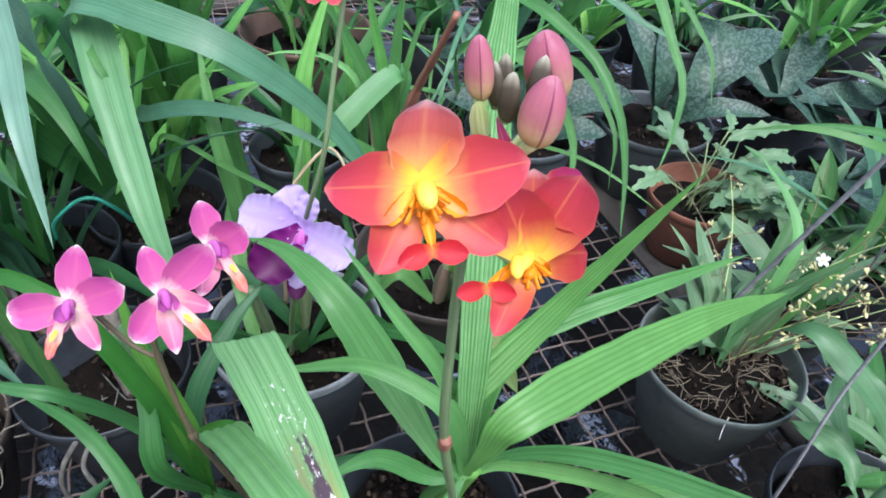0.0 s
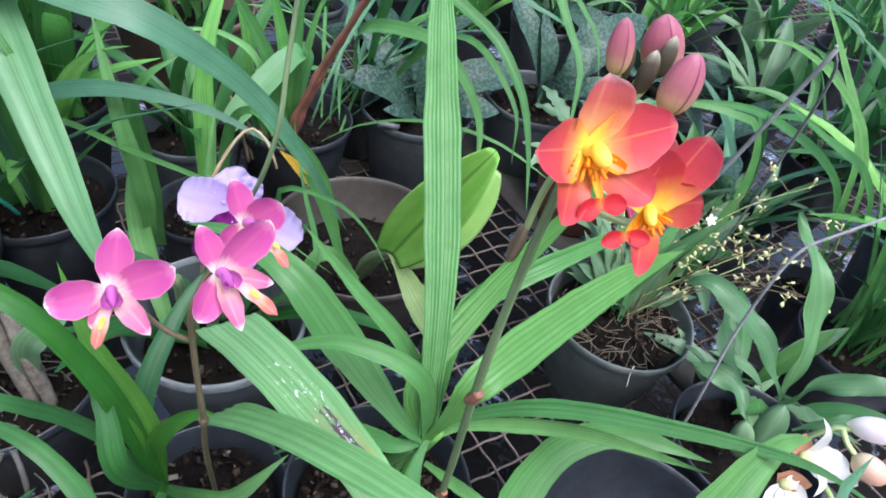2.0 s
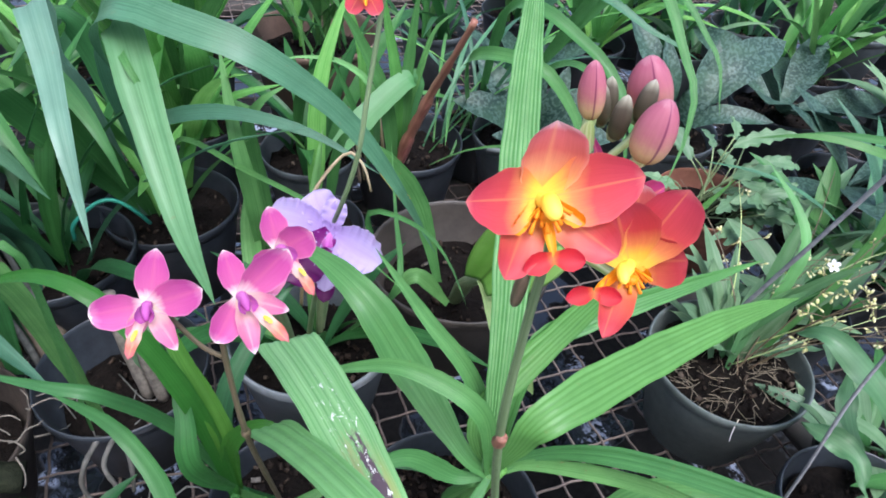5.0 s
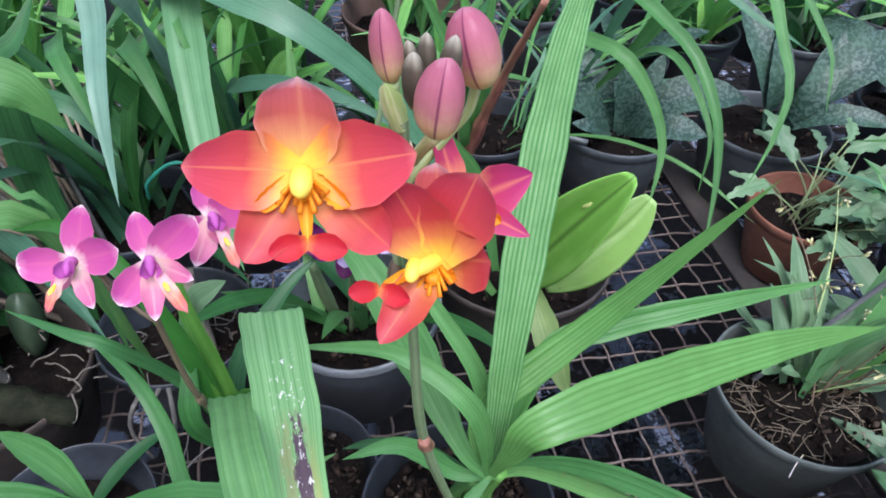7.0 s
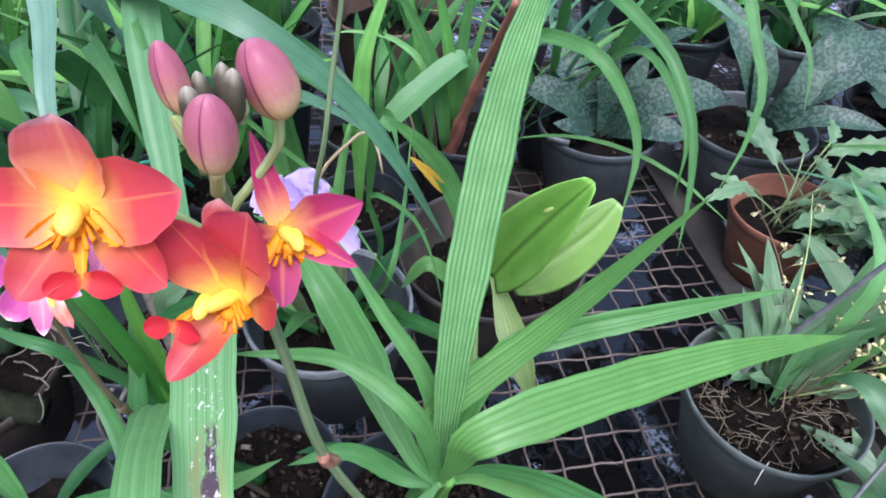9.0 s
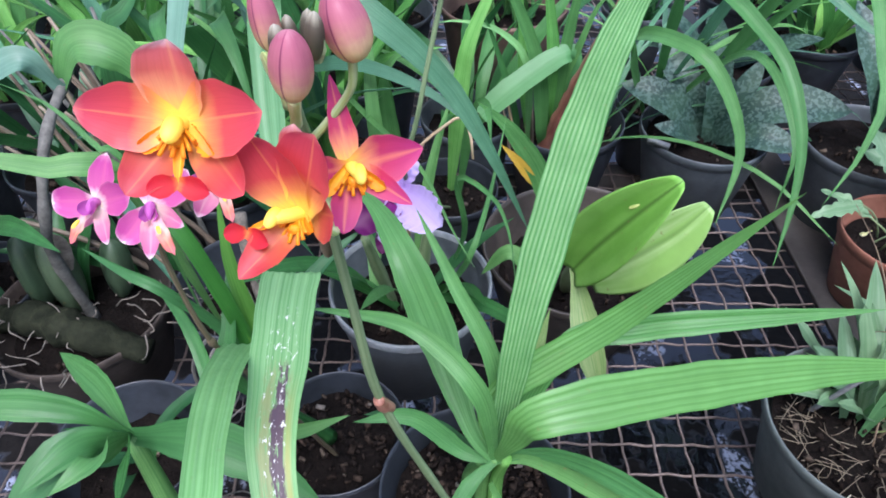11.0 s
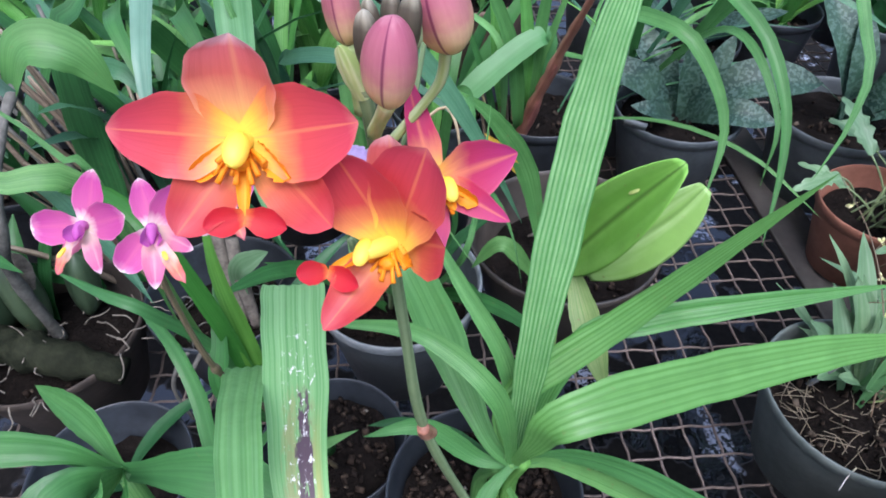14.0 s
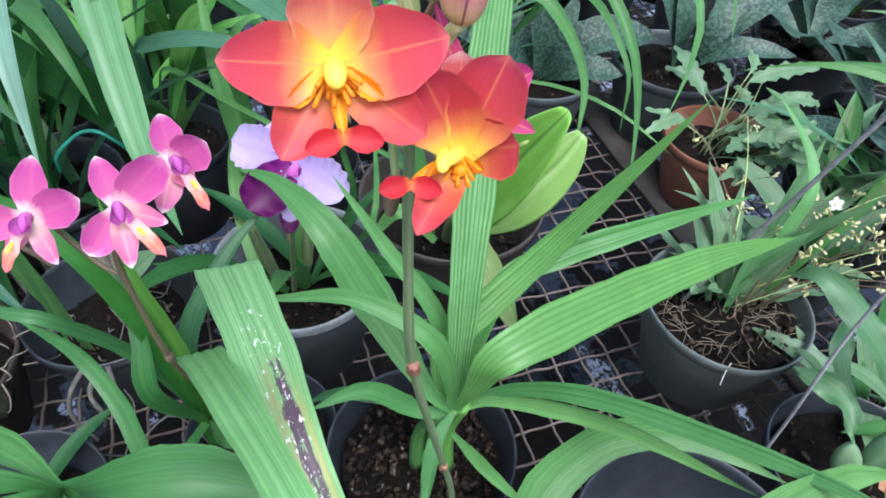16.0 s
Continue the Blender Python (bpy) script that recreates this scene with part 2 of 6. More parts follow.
ORANGE_SEPAL = petal_material("orange_lower_sepal", [(0.0, (0.93, 0.66, 0.14)), (0.20, (0.80, 0.38, 0.10)), (0.45, (0.56, 0.11, 0.055)), (0.8, (0.50, 0.048, 0.060)), (1.0, (0.56, 0.08, 0.10))], (0.70, 0.24, 0.09), (0.72, 0.20, 0.16), 0.35, 0.16, 0.36, 0.05, 0.14)
GOLD_LIP = petal_material("golden_lip", [(0.0, (0.92, 0.55, 0.02)), (0.5, (0.92, 0.40, 0.01)), (1.0, (0.85, 0.30, 0.01))], (0.95, 0.6, 0.05), (0.9, 0.5, 0.05))
RED_LIP = petal_material("red_lip", [(0.0, (0.76, 0.20, 0.05)), (0.2, (0.56, 0.030, 0.035)), (1.0, (0.50, 0.018, 0.040))], (0.5, 0.03, 0.05), (0.6, 0.08, 0.10), 0.1)
YELLOW = petal_material("yellow_column", [(0.0, (0.93, 0.72, 0.06)), (1.0, (0.95, 0.84, 0.16))], (0.95, 0.85, 0.2), (0.95, 0.85, 0.2), 0.1)
MAGENTA_PETAL = petal_material("magenta_red_petal", [(0.0, (0.93, 0.60, 0.10)), (0.20, (0.80, 0.30, 0.14)), (0.42, (0.52, 0.045, 0.12)), (1.0, (0.46, 0.04, 0.18))], (0.85, 0.3, 0.15), (0.75, 0.2, 0.25))
PINK_PETAL = petal_material("pink_petal", [(0.0, (0.88, 0.85, 0.76)), (0.12, (0.84, 0.66, 0.64)), (0.28, (0.57, 0.115, 0.32)), (0.80, (0.51, 0.075, 0.30)), (0.94, (0.62, 0.20, 0.40)), (0.985, (0.90, 0.78, 0.76)), (1.0, (0.92, 0.84, 0.80))], (0.66, 0.16, 0.30), (0.74, 0.36, 0.52), 0.3, 0.4)
CREAM_PETAL = petal_material("cream_pink_petal", [(0.0, (0.84, 0.78, 0.62)), (0.28, (0.76, 0.50, 0.48)), (0.5, (0.62, 0.22, 0.34)), (0.88, (0.56, 0.13, 0.30)), (1.0, (0.86, 0.70, 0.76))], (0.74, 0.46, 0.48), (0.66, 0.28, 0.46), 0.4)
CORAL_LIP = petal_material("coral_lip", [(0.0, (0.52, 0.10, 0.40)), (0.35, (0.72, 0.44, 0.50)), (0.60, (0.80, 0.58, 0.46)), (0.80, (0.68, 0.20, 0.14)), (1.0, (0.64, 0.16, 0.20))], (0.84, 0.5, 0.2), (0.8, 0.2, 0.15), 0.3)
PURPLE = petal_material("purple_column", [(0.0, (0.62, 0.24, 0.54)), (1.0, (0.46, 0.08, 0.40))], (0.6, 0.15, 0.5), (0.6, 0.15, 0.5), 0.2)
LILAC_PETAL = petal_material("lilac_petal", [(0.0, (0.38, 0.26, 0.58)), (0.4, (0.43, 0.33, 0.63)), (1.0, (0.50, 0.42, 0.68))], (0.36, 0.26, 0.54), (0.66, 0.61, 0.78), 0.3, 0.4)
WINE_LIP = petal_material("wine_lip", [(0.0, (0.20, 0.015, 0.18)), (1.0, (0.075, 0.003, 0.060))], (0.14, 0.01, 0.12), (0.16, 0.03, 0.16), 0.2)
WHITE_PETAL = petal_material("white_petal", [(0.0, (0.86, 0.84, 0.60)), (0.25, (0.86, 0.86, 0.82)), (1.0, (0.86, 0.87, 0.86))], (0.84, 0.86, 0.76), (0.88, 0.88, 0.88), 0.2)
CREAM_BUD = petal_material("cream_bud", [(0.0, (0.55, 0.62, 0.22)), (0.4, (0.80, 0.78, 0.40)), (1.0, (0.86, 0.84, 0.62))], (0.8, 0.78, 0.5), (0.84, 0.8, 0.6), 0.2)
BLUSH_BUD = petal_material("blush_bud", [(0.0, (0.80, 0.82, 0.62)), (0.3, (0.84, 0.82, 0.82)), (0.75, (0.84, 0.74, 0.80)), (1.0, (0.78, 0.58, 0.72))], (0.84, 0.8, 0.8), (0.84, 0.76, 0.8), 0.2)
PEACH_BUD = petal_material("peach_bud", [(0.0, (0.66, 0.68, 0.40)), (0.35, (0.80, 0.66, 0.52)), (1.0, (0.74, 0.40, 0.32))], (0.8, 0.6, 0.5), (0.8, 0.6, 0.5), 0.2)
PINK_BUD = petal_material("pink_bud", [(0.0, (0.60, 0.62, 0.26)), (0.20, (0.72, 0.57, 0.30)), (0.42, (0.56, 0.27, 0.24)), (0.64, (0.49, 0.175, 0.225)), (0.92, (0.42, 0.130, 0.195)), (1.0, (0.50, 0.22, 0.28))], (0.16, 0.02, 0.08), (0.42, 0.15, 0.2), 0.8, 0.3, 0.36, 0.014, 0.40)
GREY_BUD = petal_material("grey_green_bud", [(0.0, (0.16, 0.17, 0.08)), (0.40, (0.085, 0.080, 0.052)), (0.75, (0.13, 0.115, 0.085)), (0.92, (0.38, 0.37, 0.28)), (1.0, (0.50, 0.49, 0.40))], (0.1, 0.08, 0.06), (0.5, 0.48, 0.42), 0.3)


def plain_material(name, dark, light, scale, rough=0.6, relief=0.4, distance=0.001, metal=0.0, shine=0.5):
    m, n, l, p = material(name)
    tc = n.new("ShaderNodeTexCoord")
    place = tc.outputs["Object"]
    a, b = noised(n, l, place, scale, 5.0, 0.65), noised(n, l, place, scale / 8, 3.0)
    c = mixed(n, l, ramp(n, l, a, [(0.3, 0.0), (0.7, 1.0)]), dark, light)
    c = mixed(n, l, ramp(n, l, b, [(0.35, 0.0), (0.7, 0.6)]), c, tuple(0.55 * x for x in dark))
    l.new(c, p.inputs["Base Color"])
    l.new(ramp(n, l, b, [(0.3, max(rough - 0.15, 0.05)), (0.7, min(rough + 0.15, 1.0))]), p.inputs["Roughness"])
    p.inputs["Metallic"].default_value = metal
    p.inputs["Specular IOR Level"].default_value = shine
    bumped(n, l, p, a, relief, distance)
    return m


POT_BLACK = plain_material("black_plastic", (0.015, 0.019, 0.024), (0.040, 0.049, 0.060), 60, 0.42, 0.15)
POT_GREY = plain_material("dusty_grey_plastic", (0.048, 0.060, 0.068), (0.105, 0.125, 0.135), 45, 0.5, 0.2)
POT_DUSTY = plain_material("dusty_green_grey_plastic", (0.072, 0.094, 0.090), (0.150, 0.180, 0.170), 40, 0.7, 0.3)
POT_RIM = plain_material("pale_worn_plastic", (0.12, 0.14, 0.15), (0.23, 0.255, 0.265), 90, 0.5, 0.3)
POT_BROWN = plain_material("brown_plastic", (0.030, 0.025, 0.021), (0.068, 0.057, 0.047), 50, 0.5, 0.2)
TERRACOTTA = plain_material("terracotta", (0.19, 0.072, 0.045), (0.29, 0.125, 0.082), 55, 0.8, 0.4)
CLAY_BROWN = plain_material("brown_clay", (0.10, 0.062, 0.047), (0.18, 0.115, 0.088), 45, 0.8, 0.4)
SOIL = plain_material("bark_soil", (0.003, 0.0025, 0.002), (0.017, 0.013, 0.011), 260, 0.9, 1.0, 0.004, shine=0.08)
def chip_material():
    """Bark chips, mostly dark, a few pale."""
    m, n, l, p = material("bark_chip")
    geo, tc = n.new("ShaderNodeNewGeometry"), n.new("ShaderNodeTexCoord")
    grain = noised(n, l, tc.outputs["Object"], 300.0, 4.0)
    c = ramp(n, l, geo.outputs["Random Per Island"], [(0.0, (0.008, 0.006, 0.005)), (0.55, (0.026, 0.018, 0.013)), (0.88, (0.055, 0.039, 0.028)), (0.97, (0.10, 0.08, 0.06)), (1.0, (0.22, 0.20, 0.17))])
    l.new(mixed(n, l, grain, mixed(n, l, 1.0, c, (0.5, 0.5, 0.5), "MULTIPLY"), c), p.inputs["Base Color"])
    p.inputs["Roughness"].default_value = 0.85
    p.inputs["Specular IOR Level"].default_value = 0.12
    bumped(n, l, p, grain, 0.7, 0.001)
    return m


BARK = chip_material()
ROOT = plain_material("dry_root", (0.07, 0.060, 0.048), (0.25, 0.225, 0.185), 130, 0.85, 0.6)
GREY_ROOT = plain_material("grey_root", (0.05, 0.05, 0.044), (0.17, 0.17, 0.15), 120, 0.85, 0.6)
RUSTY_WIRE = plain_material("rusty_wire", (0.10, 0.078, 0.068), (0.24, 0.19, 0.165), 240, 0.75, 0.7, 0.0006, 0.25)
STEEL = plain_material("weathered_board", (0.030, 0.028, 0.025), (0.064, 0.060, 0.054), 35, 0.75, 0.5)
GREY_STICK = plain_material("grey_stick", (0.12, 0.125, 0.135), (0.26, 0.27, 0.28), 150, 0.75, 0.6)
TWINE = plain_material("green_twine", (0.01, 0.20, 0.13), (0.03, 0.34, 0.24), 400, 0.6, 0.6)
DARK_WOOD = plain_material("dark_wood", (0.022, 0.016, 0.012), (0.06, 0.045, 0.034), 60, 0.8, 0.7, 0.002)
MOSSY = plain_material("mossy_wood", (0.005, 0.007, 0.004), (0.024, 0.028, 0.016), 70, 0.95, 0.9, 0.004, shine=0.1)
SCAR = plain_material("leaf_scar", (0.30, 0.40, 0.10), (0.55, 0.60, 0.22), 300, 0.6, 0.5)
DRY_BROWN = plain_material("dry_brown_stalk", (0.10, 0.075, 0.05), (0.22, 0.17, 0.12), 90, 0.8, 0.5)
DRY_LEAF = plain_material("dry_leaf", (0.24, 0.10, 0.05), (0.40, 0.20, 0.11), 70, 0.7, 0.5)


def ground_material():
    """Dark wet earth with puddles; bench shade and pale sky glints painted in."""
    m, n, l, p = material("wet_earth")
    tc = n.new("ShaderNodeTexCoord")
    place = tc.outputs["Object"]
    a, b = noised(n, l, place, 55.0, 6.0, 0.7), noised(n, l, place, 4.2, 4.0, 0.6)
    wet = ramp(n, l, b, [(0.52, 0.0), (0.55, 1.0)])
    # earth kept near black: the shade under bench and foliage is in this colour
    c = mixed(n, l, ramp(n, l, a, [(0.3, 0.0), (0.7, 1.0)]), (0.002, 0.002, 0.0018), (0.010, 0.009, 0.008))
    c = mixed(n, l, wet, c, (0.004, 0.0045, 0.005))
    # broken pale blue patches paint the sky's reflection in the puddles
    sky_glint = mixed(n, l, 1.0, ramp(n, l, noised(n, l, place, 7.5, 2.0), [(0.62, 0.0), (0.65, 1.0)]), ramp(n, l, noised(n, l, place, 75.0, 5.0, 0.7), [(0.48, 0.0), (0.54, 1.0)]), "MULTIPLY")
    c = mixed(n, l, sky_glint, c, (0.22, 0.25, 0.31))
    l.new(c, p.inputs["Base Color"])
    l.new(mixed(n, l, wet, (0.75,) * 3, (0.03,) * 3), p.inputs["Roughness"])
    l.new(mixed(n, l, wet, (0.08,) * 3, (1.0,) * 3), p.inputs["Specular IOR Level"])
    ripple = mixed(n, l, wet, a, noised(n, l, place, 26.0, 4.0))
    bumped(n, l, p, ripple, 0.5, 0.004)
    return m


GROUND = ground_material()


# ---- shapes ----
def root_of(ob):
    while ob.parent:
        ob = ob.parent
    return ob


def thing(name, at, label, category, group="", kind=""):
    ob = new(name)
    ob.empty_display_size = 0.02
    ob.location = at
    return tagged(ob, label, category, group, kind)


def part(name, shape, mat, parent, label=""):
    """A mesh under a thing or a part. shape: vertices in the world, faces, and uvs (one per vertex) or None."""
    verts, faces, uvs = shape
    verts = np.asarray(verts, float) - np.array(root_of(parent).location)
    me = bpy.data.meshes.new(name)
    me.from_pydata(verts.tolist(), [], faces)
    if uvs is not None:
        layer = me.uv_layers.new(name="uv")
        loops = np.empty(len(me.loops), dtype=np.int32)
        me.loops.foreach_get("vertex_index", loops)
        layer.data.foreach_set("uv", np.asarray(uvs, float)[loops].ravel())
    me.polygons.foreach_set("use_smooth", [True] * len(me.polygons))
    me.materials.append(mat)
    ob = new(name, me)
    ob.parent = parent
    return tagged(ob, label)


def lone(name, shape, mat, label, category, group="", kind=""):
    """A thing that is one mesh, with its origin at its lowest point."""
    verts = np.asarray(shape[0], float)
    at = verts[verts[:, 2].argmin()]
    root = new(name, bpy.data.meshes.new(name))
    root.location = at
    verts = verts - at
    root.data.from_pydata(verts.tolist(), [], shape[1])
    root.data.polygons.foreach_set("use_smooth", [True] * len(root.data.polygons))
    root.data.materials.append(mat)
    return tagged(root, label, category, group, kind)


def joined(shapes):
    vs, fs, us, n = [], [], [], 0
    for v, f, u in shapes:
        v = np.asarray(v, float)
        vs.append(v)
        us.append(np.zeros((len(v), 2)) if u is None else np.asarray(u, float))
        fs += [tuple(i + n for i in face) for face in f]
        n += len(v)
    return np.concatenate(vs), fs, np.concatenate(us)


def unit(v):
    v = np.asarray(v, float)
    return v / (np.linalg.norm(v, axis=-1, keepdims=True) + 1e-12)


def spline(pts, count):
    """A smooth line through the points, in even steps."""
    p = np.asarray(pts, float)
    if len(p) == 2:
        p = np.array([p[0], p.mean(0), p[1]])
    q = np.vstack([2 * p[0] - p[1], p, 2 * p[-1] - p[-2]])
    out = []
    for k in range(1, len(q) - 2):
        t = np.linspace(0, 1, 24, endpoint=False)[:, None]
        a, b, c, d = q[k - 1 : k + 3]
        out.append(0.5 * (2 * b + (c - a) * t + (2 * a - 5 * b + 4 * c - d) * t**2 + (3 * b - a - 3 * c + d) * t**3))
    line = np.vstack(out + [p[-1:]])
    run = np.r_[0, np.cumsum(np.linalg.norm(np.diff(line, axis=0), axis=1))]
    at = np.linspace(0, run[-1], count)
    return np.stack([np.interp(at, run, line[:, i]) for i in range(3)], 1)


def grid_faces(rows, cols):
    return [(r * cols + c, r * cols + c + 1, (r + 1) * cols + c + 1, (r + 1) * cols + c) for r in range(rows - 1) for c in range(cols - 1)]


def strap(pts, width, facing=(-0.1, -0.6, 0.8), nu=8, nv=26, fold=0.18, pleats=0, depth=0.0, base=0.45, peak=0.4, tip=2.0, end=0.0, roll=(0.0, 0.0), wave=0.0, waves=3.0, widths=None):
    """A leaf blade from its base to its tip. fold: how far it is keeled; pleats and depth: lengthwise ribs; facing: where its upper side looks."""
    line = spline(pts, nv)
    along = unit(np.gradient(line, axis=0))
    side = unit(np.cross(along, np.asarray(facing, float)))
    up = np.cross(side, along)
    v = np.linspace(0, 1, nv)
    a = np.radians(roll[0] + (roll[1] - roll[0]) * v)[:, None]
    side, up = side * np.cos(a) + up * np.sin(a), up * np.cos(a) - side * np.sin(a)
    rise = np.clip(v / peak, 0, 1)
    half = width / 2 * (base + (1 - base) * rise * rise * (3 - 2 * rise)) * (1 - (1 - end) * np.clip((v - peak) / (1 - peak), 0, 1) ** tip)
    if widths:
        half = np.interp(v, *zip(*widths)) / 2
        half = np.convolve(np.pad(half, 2, "edge"), np.ones(5) / 5, "valid")
    u = np.linspace(-1, 1, nu + 1)
    rng = np.random.default_rng(int(abs(line[0, 0]) * 1e4) + int(abs(line[-1, 2]) * 1e4))
    ph = rng.uniform(0, 6.3, 3)
    lift = fold * (np.abs(u)[None] ** 1.3) * half[:, None]
    if pleats:
        lift = lift + depth * np.cos(u * np.pi * pleats)[None] * np.clip(half / (width / 2), 0, 1)[:, None]
    if wave:
        lift = lift + wave * (u[None] ** 2) * np.sin(v[:, None] * waves * 6.28 + ph[0] + u[None] * 0.8)
    ragged = 1 + 0.025 * np.sin(v * 37 + ph[1]) + 0.02 * np.sin(v * 71 + ph[2])
    verts = line[:, None] + side[:, None] * (half * ragged)[:, None, None] * u[None, :, None] + up[:, None] * lift[..., None]
    uv = np.stack(np.broadcast_arrays((u[None] + 1) / 2, v[:, None]), -1)
    return verts.reshape(-1, 3), grid_faces(nv, nu + 1), uv.reshape(-1, 2)


def fleshy(pts, width, thick, facing=(-0.1, -0.6, 0.8), keel=0.5, nv=22, nu=14, end=0.25):
    """A thick leaf: a closed lens in section, channelled above, round at the tip."""
    line = spline(pts, nv)
    along = unit(np.gradient(line, axis=0))
    side = unit(np.cross(along, np.asarray(facing, float)))
    up = np.cross(side, along)
    v = np.linspace(0, 1, nv)
    half = width / 2 * np.clip(np.sin(np.pi * np.clip(v * 0.86 + 0.11, 0, 1)), 0.02, 1) ** 0.62
    a = np.linspace(0, 2 * np.pi, nu, endpoint=False)
    c, s = np.cos(a), np.sin(a)
    shape = half / (width / 2)
    h = thick / 2 * s[None] * shape[:, None] ** 0.6 + keel * half[:, None] * np.abs(c)[None] ** 1.03
    verts = line[:, None] + side[:, None] * half[:, None, None] * c[None, :, None] + up[:, None] * h[..., None]
    uv = np.stack(np.broadcast_arrays((c[None] + 1) / 2, v[:, None]), -1)
    faces = [(r * nu + k, r * nu + (k + 1) % nu, (r + 1) * nu + (k + 1) % nu, (r + 1) * nu + k) for r in range(nv - 1) for k in range(nu)]
    faces += [tuple(range(nu))[::-1], tuple((nv - 1) * nu + k for k in range(nu))]
    return verts.reshape(-1, 3), faces, uv.reshape(-1, 2)


def tube(pts, radii, sides=8, count=20, knots=0.0):
    """A round stem along the points, its radius running through the given radii."""
    line = spline(pts, count)
    along = unit(np.gradient(line, axis=0))
    ref = np.array([0.31, 0.87, 0.37])
    a1 = unit(np.cross(along, ref))
    a2 = np.cross(along, a1)
    v = np.linspace(0, 1, count)
    r = np.interp(v, np.linspace(0, 1, len(radii)), radii)
    if knots:
        r = r * (1 + knots * np.sin(v * 40) * np.sin(v * 13 + 1))
    a = np.linspace(0, 2 * np.pi, sides, endpoint=False)
    verts = line[:, None] + r[:, None, None] * (a1[:, None] * np.cos(a)[None, :, None] + a2[:, None] * np.sin(a)[None, :, None])
    uv = np.stack(np.broadcast_arrays((a / 6.2832)[None], v[:, None]), -1)
    faces = [(i * sides + k, i * sides + (k + 1) % sides, (i + 1) * sides + (k + 1) % sides, (i + 1) * sides + k) for i in range(count - 1) for k in range(sides)]
    faces += [tuple(range(sides))[::-1], tuple((count - 1) * sides + k for k in range(sides))]
    return verts.reshape(-1, 3), faces, uv.reshape(-1, 2)


def lathe(centre, profile, sides=40, tilt=(0.0, 0.0), uneven=0.0, caps=True):
    """A turned shape: profile of (radius, height) from the bottom outside to the bottom inside."""
    prof = np.asarray(profile, float)
    a = np.linspace(0, 2 * np.pi, sides, endpoint=False)
    rr = prof[:, 0][:, None] * (1 + uneven * np.sin(3 * a + centre[0] * 90))[None]
    verts = np.stack([rr * np.cos(a), rr * np.sin(a), np.broadcast_to(prof[:, 1][:, None], rr.shape)], -1)
    verts[..., 2] += verts[..., 0] * tilt[0] + verts[..., 1] * tilt[1]
    verts = verts + np.asarray(centre, float)
    n = len(prof)
    faces = [(i * sides + k, i * sides + (k + 1) % sides, (i + 1) * sides + (k + 1) % sides, (i + 1) * sides + k) for i in range(n - 1) for k in range(sides)]
    if caps:
        faces += [tuple(range(sides))[::-1], tuple((n - 1) * sides + k for k in range(sides))]
    return verts.reshape(-1, 3), faces, None


def box(centre, size, turn=None):
    x, y, z = np.asarray(size, float) / 2
    v = np.array([(-x, -y, -z), (x, -y, -z), (x, y, -z), (-x, y, -z), (-x, -y, z), (x, -y, z), (x, y, z), (-x, y, z)])
    if turn is not None:
        v = v @ np.asarray(turn).T
    return v + np.asarray(centre, float), [(3, 2, 1, 0), (4, 5, 6, 7), (0, 1, 5, 4), (1, 2, 6, 5), (2, 3, 7, 6), (3, 0, 4, 7)], None


def turned(rng):
    return np.array(Euler(rng.uniform(0, 6.28, 3)).to_matrix())


WIRE = 0.0016


